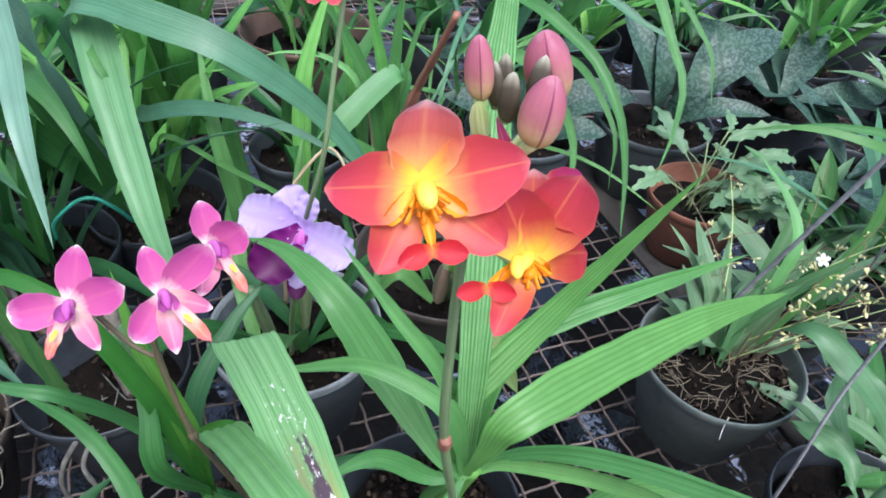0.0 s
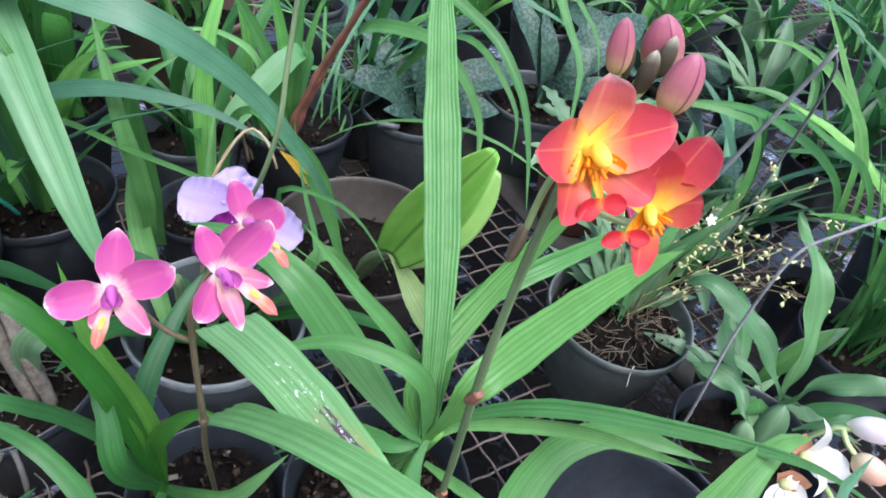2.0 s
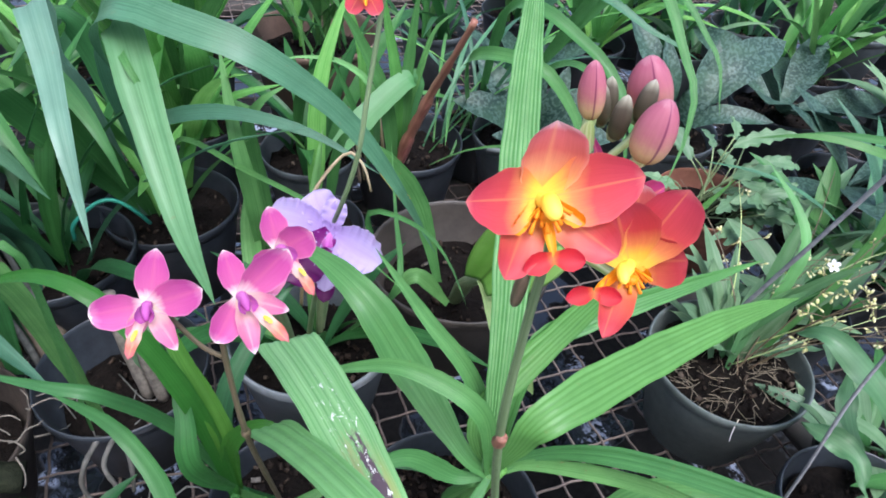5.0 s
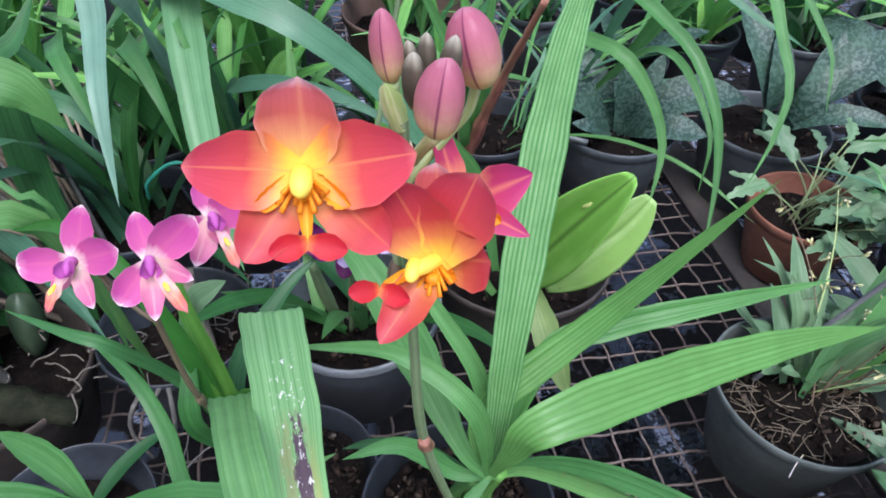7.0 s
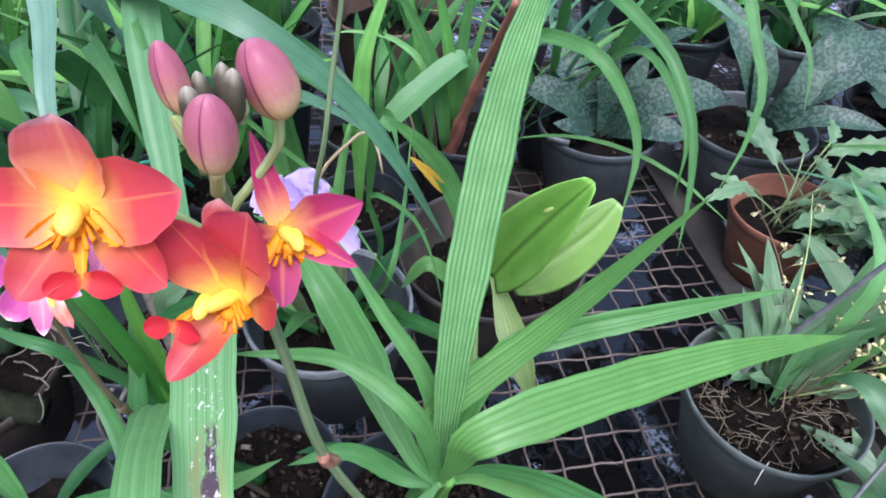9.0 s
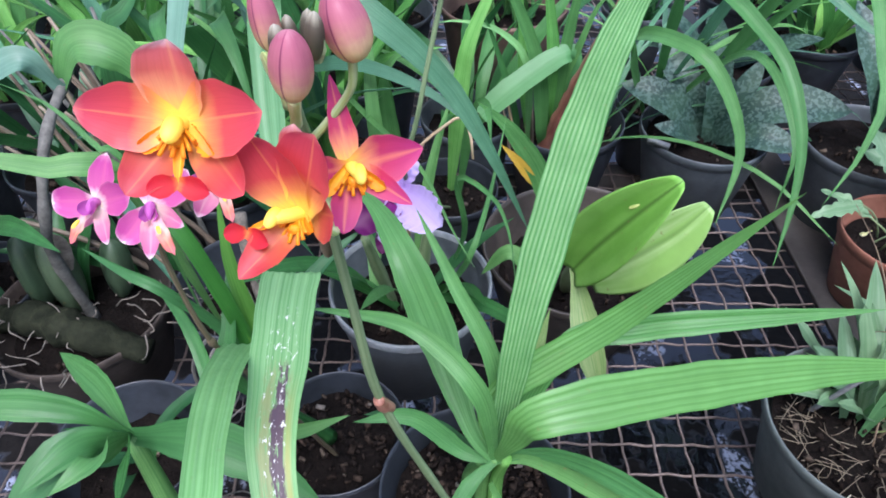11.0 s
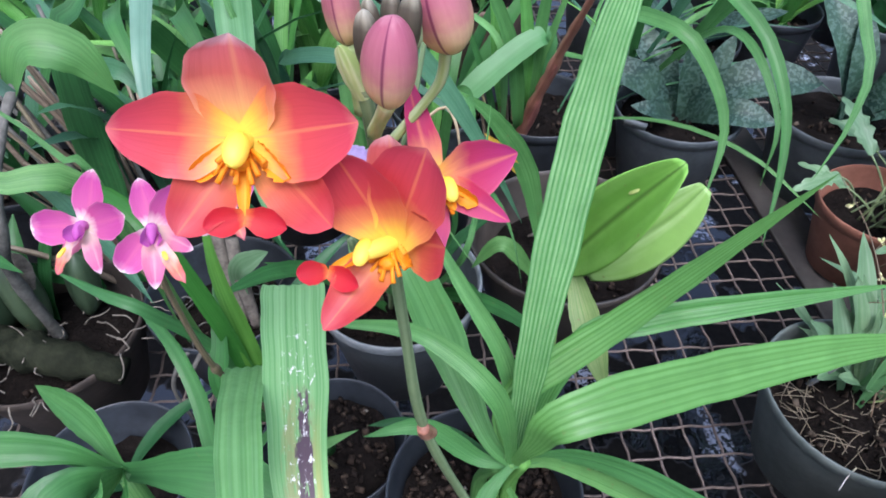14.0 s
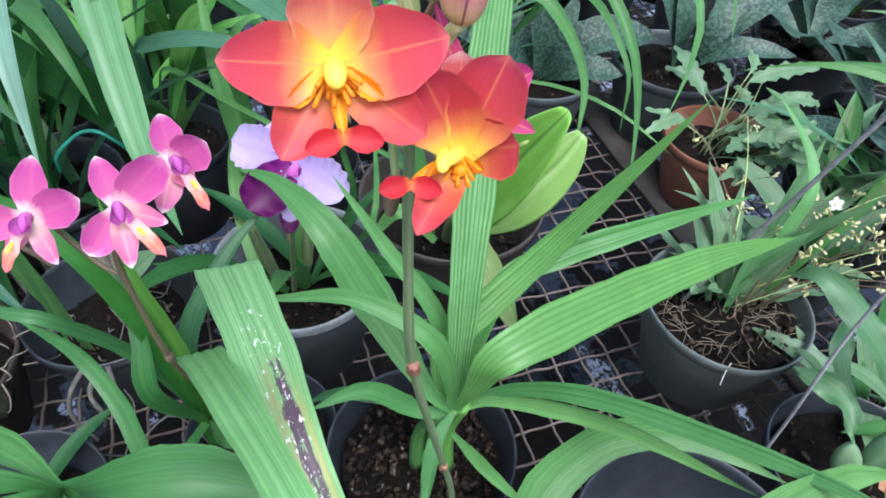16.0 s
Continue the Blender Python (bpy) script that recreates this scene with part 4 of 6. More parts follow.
orange_flower((-0.3437, -0.3672, 0.5852), (-0.12, -0.90, 0.42), (-0.3440, -0.3722, 0.5868), (-0.3440, -0.3765, 0.5778),
              [("sepal", (-0.3426, -0.3656, 0.6014), 0.0128, dict(cup=0.55, curl=0.02, base=0.45, peak=0.60, tip=2.6, blunt=0.46)),
               ("petal", (-0.3256, -0.3730, 0.5914), 0.0144, dict(cup=0.26, curl=0.05, base=0.30, peak=0.46, tip=1.7, blunt=0.60)),
               ("petal", (-0.3615, -0.3703, 0.5902), 0.0130, dict(cup=0.26, curl=0.05, base=0.30, peak=0.46, tip=1.6, blunt=0.62)),
               ("sepal", (-0.3546, -0.3766, 0.5747), 0.0096, dict(cup=0.34, curl=0.08, base=0.32, peak=0.56, tip=2.0, blunt=0.6)),
               ("sepal", (-0.3305, -0.3780, 0.5764), 0.0102, dict(cup=0.34, curl=0.08, base=0.32, peak=0.58, tip=2.0, blunt=0.58))],
              ORANGE_PETAL, "open orange-red orchid flower with a yellow heart")
orange_flower((-0.3222, -0.3738, 0.5685), (-0.42, -0.82, 0.38), (-0.3272, -0.3782, 0.5708), (-0.3330, -0.3780, 0.5668),
              [("petal", (-0.3300, -0.3715, 0.5858), 0.0150, dict(cup=0.3, curl=0.05, base=0.35, peak=0.55, tip=2.0)),
               ("petal", (-0.3160, -0.3756, 0.5888), 0.0132, dict(cup=0.35, curl=0.06, base=0.40, peak=0.60, tip=2.2, blunt=0.55)),
               ("sepal", (-0.3215, -0.3680, 0.5860), 0.0085, dict(cup=0.3, curl=0.08, base=0.40, peak=0.55)),
               ("sepal", (-0.3140, -0.3808, 0.5738), 0.0112, dict(cup=0.25, curl=0.05, base=0.42, peak=0.62, tip=2.4)),
               ("sepal", (-0.3340, -0.3855, 0.5610), 0.0080, dict(cup=0.35, curl=0.02, base=0.40, peak=0.52, tip=1.7, blunt=0.65))],
              ORANGE_PETAL, "orange-red orchid flower turned aside", 0.9, True, 0.6)
orange_flower((-0.315, -0.3575, 0.568), (0.30, -0.90, 0.30), (-0.3124, -0.3610, 0.5684), (-0.3115, -0.3629, 0.5649),
              [("petal", (-0.2990, -0.3537, 0.5700), 0.0122, dict(cup=0.25, curl=-0.05, base=0.35, peak=0.42, tip=1.4, blunt=0.75)),
               ("sepal", (-0.3196, -0.3451, 0.5829), 0.0062, dict(cup=0.3, curl=0.05, base=0.6, peak=0.30, tip=1.3, blunt=0.8)),
               ("sepal", (-0.3013, -0.3624, 0.5612), 0.0062, dict(cup=0.2, base=0.5, peak=0.42, tip=1.4, blunt=0.75)),
               ("sepal", (-0.3163, -0.3680, 0.5573), 0.0070, dict(cup=0.2, base=0.45, peak=0.55, tip=1.7)),
               ("petal", (-0.3243, -0.3572, 0.5651), 0.0085, dict(cup=0.2, base=0.35, peak=0.6))],
              MAGENTA_PETAL, "magenta-red orchid flower facing away", 0.92, False)

# buds
for c, axis, r, ln, foot in (((-0.3284, -0.3545, 0.5998), (-0.10, 0.10, 1.0), 0.0028, 0.0064, (-0.3272, -0.3530, 0.580)),
                             ((-0.3212, -0.3674, 0.5970), (0.10, -0.05, 1.0), 0.0040, 0.0071, (-0.3250, -0.3580, 0.579)),
                             ((-0.3133, -0.3535, 0.5982), (-0.30, 0.10, 1.0), 0.0047, 0.0074, None)):
    bud = part("bud", ball(c, (r, r, ln), axis, 36, 24, 0.86, 0.07, 0.62), PINK_BUD, stem, "closed pink bud, yellowish at its foot")
    base_of = np.array(c) - unit(axis) * ln * 0.93
    if foot:
        part("bud_stalk", tube([foot, (np.array(foot) + base_of) / 2, base_of], [0.0014, 0.0012, 0.0014], 7, 10), STALK, bud)
for c, axis, r, ln in (((-0.3245, -0.3605, 0.5965), (-0.05, -0.1, 1), 0.0020, 0.0055), ((-0.3182, -0.3590, 0.5985), (0.12, 0.0, 1), 0.0019, 0.0050), ((-0.3242, -0.3535, 0.5955), (-0.1, 0.2, 1), 0.0017, 0.0046), ((-0.3210, -0.3510, 0.5955), (0.0, 0.3, 1), 0.0018, 0.0046)):
    young = part("young_bud", ball(c, (r, r, ln), axis, 18, 14, 0.9, 0.12, 0.62), GREY_BUD, stem, "unripe grey-green bud")
    part("bract", petal_to(np.array(c) - unit(axis) * ln * 1.1, np.array(c) + unit(axis) * ln * 0.45 + (0, -0.0012, 0), r * 2.0, (-0.1, -0.8, 0.4), cup=-0.7, base=0.6, peak=0.4, tip=1.5), STEM, young, "olive sheath")
part("bract", petal_to((-0.3262, -0.3560, 0.5840), (-0.3292, -0.3570, 0.5945), 0.0042, (-0.1, -0.85, 0.4), cup=-0.6, base=0.7, peak=0.45, tip=1.8), STALK, stem, "pale green bract")

# ---- the scorched leaves of a plant standing nearest ----
NEAR = thing("potted_orchid", (-0.33, -0.47, WIRE), "ribbed green orchid leaves with one scorched brown", "orchid")
pot_parts(NEAR, -0.33, -0.47, 0.07, 0.13, POT_BLACK, seed=8, chips=40)
NB = np.array([-0.335, -0.452, 0.14])
blade(NEAR, [NB, (-0.346, -0.425, 0.30), (-0.356, -0.378, 0.392), (-0.364, -0.345, 0.419), (-0.370, -0.305, 0.416), (-0.378, -0.258, 0.405), (-0.3846, -0.2200, 0.3895), (-0.3852, -0.2170, 0.3860)], 0.03, BURNT, "ribbed leaf scorched purple-brown with chalky flecks", nu=26, nv=90, pleats=6, depth=0.0003, fold=0.04, facing=(0.12, -0.12, 1.0), widths=[(0.0, 0.008), (0.40, 0.012), (0.62, 0.0155), (0.74, 0.0225), (0.86, 0.0290), (0.955, 0.0315), (1.0, 0.0305)])
blade(NEAR, [NB, (-0.350, -0.440, 0.34), (-0.362, -0.402, 0.455), (-0.3680, -0.381, 0.467), (-0.384, -0.329, 0.440), (-0.397, -0.285, 0.403), (-0.4028, -0.2680, 0.3855), (-0.4033, -0.2652, 0.3825)], 0.02, LEAF_SATIN, "ribbed green leaf bent over at its end", nu=22, nv=80, pleats=4, depth=0.0004, fold=0.04, facing=(0.12, -0.12, 1.0), widths=[(0.0, 0.006), (0.45, 0.010), (0.68, 0.0122), (0.80, 0.0150), (0.915, 0.0185), (0.97, 0.0195), (1.0, 0.0190)])

# ---- the pink orchid ----
PINK = thing("potted_orchid", (-0.40, -0.165, WIRE), "pink ground orchid with three flowers in a dark pot", "orchid")
pot_parts(PINK, -0.40, -0.165, 0.062, 0.125, POT_BLACK, seed=5, chips=90)
pstem = part("flower_stem", tube([(-0.397, -0.185, 0.115), (-0.402, -0.22, 0.22), (-0.409, -0.255, 0.335), (-0.4112, -0.2780, 0.4005), (-0.4120, -0.284, 0.445), (-0.4110, -0.286, 0.478), (-0.405, -0.284, 0.490), (-0.392, -0.272, 0.492)], [0.0019, 0.0018, 0.0016, 0.0015, 0.0013, 0.0011], 9, 44, 0.08), STEM_PINK, PINK)
part("node", ball((-0.4112, -0.2780, 0.4005), (0.0023, 0.0023, 0.005), (0, -0.3, 1), 10, 8), STEM_PINK, pstem, "reddish stem node")
part("stalk", tube([(-0.412, -0.285, 0.462), (-0.420, -0.281, 0.468), (-0.431, -0.274, 0.486)], [0.0010, 0.0009], 7, 10), STEM_PINK, pstem)


def pink_flower(centre, normal, petals, lip_end, lip_width, label):
    """petals: rows of name, tip, width and shape."""
    c, n, lip_end = np.array(centre, float), unit(normal), np.array(lip_end, float)
    side = unit(np.cross((0.0, 0.4, 0.9), n))
    down = np.cross(side, n)
    own = part("flower", tube([c, c + n * 0.003 - down * 0.0005, c + n * 0.0058 + down * 0.0018, c + n * 0.0066 + down * 0.0036], [0.0015, 0.0019, 0.0017, 0.0006], 12, 16), PURPLE, PINK, label)
    for kind, end, width, kw in petals:
        part(kind, petal_to(c, end, width, n, nu=12, nv=20, **kw), CREAM_PETAL if kind == "lateral_sepal" else PINK_PETAL, own)
    for sx in (-1, 1):
        part("side_lobe", petal_to(c + n * 0.001, c + side * sx * 0.0050 + n * 0.0068 + down * 0.0022, 0.0056, n - side * sx * 0.9, cup=0.6, curl=0.3, base=0.45, peak=0.65), PURPLE, own)
    mid = c + (lip_end - c) * 0.55 + n * 0.003
    part("lip", petal_to(c + n * 0.001, lip_end, lip_width, n - down * 0.3, cup=0.5, curl=-0.22, base=0.35, peak=0.72, tip=2.0, ruffle=0.0008, waves=3), CORAL_LIP, own)
    part("callus", ball(mid, (0.0008, 0.0008, 0.0022), lip_end - c, 8, 8), YELLOW, own)
    return own


SHARP = dict(cup=0.34, curl=0.05, base=0.30, peak=0.56, tip=2.1, blunt=0.54)
NARROW = dict(cup=0.30, curl=0.08, base=0.38, peak=0.50, tip=1.6, blunt=0.66)
pink_flower((-0.4325, -0.2795, 0.491), (-0.12, -0.84, 0.50),
            [("sepal", (-0.4262, -0.2693, 0.5074), 0.0112, NARROW), ("petal", (-0.4515, -0.2780, 0.4904), 0.0126, SHARP), ("petal", (-0.4134, -0.2856, 0.5005), 0.0132, SHARP),
             ("lateral_sepal", (-0.4251, -0.2942, 0.4819), 0.0078, NARROW), ("lateral_sepal", (-0.4411, -0.2846, 0.4820), 0.0066, NARROW)],
            (-0.4413, -0.2948, 0.4849), 0.0042, "open pink orchid flower with white tips")
pink_flower((-0.4025, -0.2945, 0.502), (0.25, -0.84, 0.46),
            [("sepal", (-0.4054, -0.2843, 0.5143), 0.0090, NARROW), ("petal", (-0.3851, -0.2923, 0.5178), 0.0128, SHARP), ("petal", (-0.4128, -0.3044, 0.4933), 0.0108, SHARP),
             ("lateral_sepal", (-0.4015, -0.3097, 0.4896), 0.0074, NARROW), ("lateral_sepal", (-0.3877, -0.3028, 0.4998), 0.0070, NARROW)],
            (-0.3908, -0.3139, 0.5005), 0.0044, "pink orchid flower, white tips, coral lip")
pink_flower((-0.3865, -0.27, 0.498), (0.35, -0.80, 0.46),
            [("sepal", (-0.3880, -0.2601, 0.5107), 0.0112, NARROW), ("petal", (-0.3738, -0.2721, 0.5058), 0.0146, SHARP), ("petal", (-0.3960, -0.2731, 0.4921), 0.0110, SHARP),
             ("lateral_sepal", (-0.3935, -0.2825, 0.4865), 0.0100, NARROW), ("lateral_sepal", (-0.3822, -0.2780, 0.4916), 0.0080, NARROW)],
            (-0.3770, -0.2895, 0.4939), 0.0044, "pink orchid flower with a coral lip")
PB = np.array([-0.43, -0.19, 0.20])
PF = np.array([-0.405, -0.170, 0.12])
part("leaf_sheath", tube([PF, (PF + PB) / 2, PB], [0.008, 0.006, 0.004], 8, 8), LEAF_DARK, PINK)
for pts, w, mat in (([PB + (-0.004, 0.0, -0.04), (-0.434, -0.192, 0.220), (-0.443, -0.186, 0.305), (-0.467, -0.173, 0.380), (-0.503, -0.145, 0.397), (-0.56, -0.100, 0.362)], 0.0140, LEAF_GRASS),
                    ([PB, (-0.461, -0.172, 0.271), (-0.491, -0.180, 0.329), (-0.515, -0.173, 0.337), (-0.565, -0.140, 0.330)], 0.0105, LEAF_MID),
                    ([PB, (-0.462, -0.228, 0.210), (-0.478, -0.191, 0.250), (-0.501, -0.157, 0.270), (-0.545, -0.110, 0.262)], 0.0135, LEAF_MID),
                    ([PB, (-0.451, -0.205, 0.27), (-0.450, -0.186, 0.303), (-0.454, -0.152, 0.331)], 0.016, LEAF_DARK),
                    ([PB, (-0.428, -0.194, 0.265), (-0.405, -0.210, 0.305), (-0.385, -0.225, 0.300)], 0.013, LEAF_GRASS),
                    ([PB, (-0.415, -0.235, 0.255), (-0.397, -0.250, 0.268), (-0.360, -0.244, 0.280)], 0.015, LEAF_MID),
                    ([PB, (-0.431, -0.189, 0.284), (-0.447, -0.162, 0.338), (-0.452, -0.140, 0.385)], 0.015, LEAF_GRASS),
                    ([PB, (-0.43, -0.16, 0.26), (-0.395, -0.125, 0.30), (-0.36, -0.10, 0.32)], 0.015, LEAF_DARK)):
    blade(PINK, pts, w, mat, nu=10, nv=30, pleats=2, depth=0.0003, fold=0.2)

# ---- low plant in front ----
LOW = thing("potted_orchid", (-0.47, -0.30, WIRE), "low broad-leaved green orchid in a black pot", "orchid")
pot_parts(LOW, -0.47, -0.30, 0.06, 0.13, POT_BLACK, seed=6, chips=50)
LB = np.array([-0.488, -0.273, 0.300])
part("leaf_sheath", tube([(-0.47, -0.30, 0.115), (-0.482, -0.285, 0.2), LB], [0.010, 0.008, 0.005], 8, 10), LEAF, LOW)
for pts, w, mat in (([LB, (-0.511, -0.273, 0.326), (-0.554, -0.276, 0.337), (-0.610, -0.280, 0.325)], 0.0185, LEAF_MID),
                    ([LB, (-0.511, -0.249, 0.316), (-0.556, -0.216, 0.306)], 0.0185, LEAF_MID),
                    ([LB, (-0.502, -0.295, 0.325), (-0.522, -0.322, 0.324)], 0.018, LEAF_MID),
                    ([LB, (-0.441, -0.283, 0.313), (-0.408, -0.291, 0.310), (-0.365, -0.310, 0.290)], 0.030, LEAF_MID),
                    ([LB, (-0.483, -0.306, 0.335), (-0.498, -0.328, 0.336)], 0.017, LEAF_MID),
                    ([LB, (-0.512, -0.297, 0.318), (-0.540, -0.330, 0.300)], 0.026, LEAF_MID),
                    ([LB, (-0.470, -0.300, 0.330), (-0.455, -0.340, 0.345)], 0.013, LEAF_DARK)):
    blade(LOW, pts, w, mat, nu=16, nv=30, pleats=3, depth=0.0002, fold=0.16, base=0.35, peak=0.45)

# ---- thick-leaved orchid in the brown pot ----
CAT = thing("potted_orchid", (-0.15, 0.07, WIRE), "thick lime-green leaved orchid in a brown pot", "orchid")
pot_parts(CAT, -0.15, 0.07, 0.107, 0.14, POT_BROWN, seed=12, chips=60, fill=0.6)
CB = np.array([-0.180, -0.050, 0.222])
part("pseudobulb", tube([(-0.16, 0.05, 0.085), (-0.165, 0.02, 0.14), (-0.175, -0.02, 0.19), CB], [0.008, 0.010, 0.007, 0.005], 10, 16), STEM, CAT)
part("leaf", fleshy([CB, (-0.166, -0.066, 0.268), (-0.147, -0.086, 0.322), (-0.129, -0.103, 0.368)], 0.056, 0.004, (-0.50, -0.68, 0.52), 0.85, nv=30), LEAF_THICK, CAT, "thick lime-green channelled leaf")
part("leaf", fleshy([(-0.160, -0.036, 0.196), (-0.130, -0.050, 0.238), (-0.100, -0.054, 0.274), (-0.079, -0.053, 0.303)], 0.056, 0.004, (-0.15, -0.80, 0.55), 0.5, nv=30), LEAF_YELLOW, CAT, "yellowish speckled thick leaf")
part("scar", ball((-0.1528, -0.0850, 0.3310), (0.0026, 0.0042, 0.0070), (0.5, -0.2, 0.6), 14, 8, 1.0, 0.1), SCAR, CAT, "pale yellow scar on the leaf")
blade(CAT, [CB, (-0.172, -0.098, 0.192), (-0.160, -0.150, 0.156)], 0.027, LEAF_OLD, "withering yellow-green hanging leaf", nu=8, base=0.4, peak=0.5, tip=2.4, fold=0.15)
blade(CAT, [CB + (-0.02, 0.03, -0.06), (-0.236, -0.013, 0.207), (-0.265, -0.004, 0.165)], 0.016, LEAF, nu=6)
blade(CAT, [(-0.17, 0.08, 0.09), (-0.192, 0.105, 0.195), (-0.232, 0.100, 0.270), (-0.272, 0.095, 0.312)], 0.024, LEAF_SPECK, nu=8, base=0.4, peak=0.5)
blade(CAT, [(-0.196, 0.108, 0.188), (-0.222, 0.098, 0.232), (-0.246, 0.088, 0.266)], 0.012, LEAF_GOLD, "golden dying leaf", nu=6)

# ---- grey pot with a pale rim ----
GREY = thing("potted_orchid", (-0.341, 0.006, WIRE), "lilac orchid in a grey pot with a pale rim", "orchid")
pot_parts(GREY, -0.341, 0.006, 0.086, 0.14, POT_GREY, POT_RIM, seed=14, chips=60, fill=0.7)
part("flower_stem", tube([(-0.35, 0.0, 0.10), (-0.345, -0.03, 0.2), (-0.338, -0.085, 0.325)], [0.003, 0.0025, 0.002], 8, 14), STEM, GREY)
lc = np.array((-0.3343, -0.0908, 0.3489))
lilac = part("flower", joined([petal_to(lc, (-0.3396, -0.1031, 0.3458), 0.009, (-0.2, -0.8, 0.5), cup=-0.7, base=0.8)]), PURPLE, GREY, "lilac ruffled orchid flower with a wine lip")
for kind, end, width, mat, kw in (("petal", (-0.3750, -0.0719, 0.3600), 0.034, LILAC_PETAL, dict(cup=0.22, base=0.35, peak=0.6, tip=3.0, ruffle=0.0045, waves=9)),
                                  ("sepal", (-0.3404, -0.0670, 0.3710), 0.026, LILAC_PETAL, dict(cup=0.2, base=0.5, peak=0.6, tip=3.0, ruffle=0.003, waves=4)),
                                  ("sepal", (-0.3249, -0.0768, 0.3675), 0.018, LILAC_PETAL, dict(cup=0.3, base=0.5, peak=0.6, ruffle=0.002)),
                                  ("petal", (-0.3077, -0.1230, 0.3391), 0.034, LILAC_PETAL, dict(cup=0.35, curl=-0.2, base=0.3, peak=0.55, tip=2.2, ruffle=0.0035, waves=7)),
                                  ("sepal", (-0.3466, -0.1204, 0.3188), 0.018, LILAC_PETAL, dict(cup=0.3, base=0.3, peak=0.6, ruffle=0.0015)),
                                  ("lip", (-0.3727, -0.1115, 0.3288), 0.034, WINE_LIP, dict(cup=0.45, base=0.35, peak=0.62, ruffle=0.003, waves=5)),
                                  ("lip", (-0.3480, -0.1242, 0.3113), 0.016, WINE_LIP, dict(cup=0.4, base=0.4, peak=0.6, ruffle=0.0015))):
    part(kind, petal_to(lc, end, width, (-0.2, -0.84, 0.5), nu=16, nv=26, **kw), mat, lilac)
tuft(GREY, -0.35, 0.02, 0.09, 9, (0.16, 0.28), (0.016, 0.026), [LEAF_DARK, LEAF, LEAF_DARK], 31, lean=(10, 45), droop=(20, 70))
for pts, r in (([(-0.36, 0.01, 0.10), (-0.372, -0.01, 0.18), (-0.378, -0.03, 0.24)], [0.004, 0.007, 0.004]), ([(-0.33, 0.03, 0.10), (-0.325, 0.02, 0.17), (-0.318, 0.01, 0.23)], [0.004, 0.007, 0.004])):
    part("pseudobulb", tube(pts, r, 8, 12), STEM, GREY)

# ---- second orange orchid behind, its stem passing in front ----
BACK = thing("potted_orchid", (-0.30, 0.20, WIRE), "ground orchid with a tall thin flower stem", "orchid")
pot_parts(BACK, -0.30, 0.20, 0.062, 0.12, POT_BLACK, seed=15, chips=30)
part("flower_stem", tube([(-0.30, 0.18, 0.10), (-0.325, 0.02, 0.24), (-0.330, -0.09, 0.360), (-0.318, -0.110, 0.422), (-0.309, -0.104, 0.465), (-0.300, -0.097, 0.505), (-0.290, -0.09, 0.56)], [0.0024, 0.0022, 0.0018, 0.0015], 8, 40), STEM, BACK)
flower(BACK, (-0.3100, -0.1020, 0.5300), (-0.25, -0.85, 0.3), (0.1, 0.3, 0.9), [("petal", a, 5, petal(0.0165, 0.011, base=0.35)) for a in (20, 95, 170, 240, 300)], ORANGE_PETAL, orange_lip(), (COLUMN, YELLOW), "flower", "small orange-red flower")
blade(BACK, [(-0.29, 0.19, 0.10), (-0.275, 0.16, 0.25), (-0.262, 0.11, 0.30), (-0.259, 0.035, 0.301)], 0.013, LEAF, nu=6)

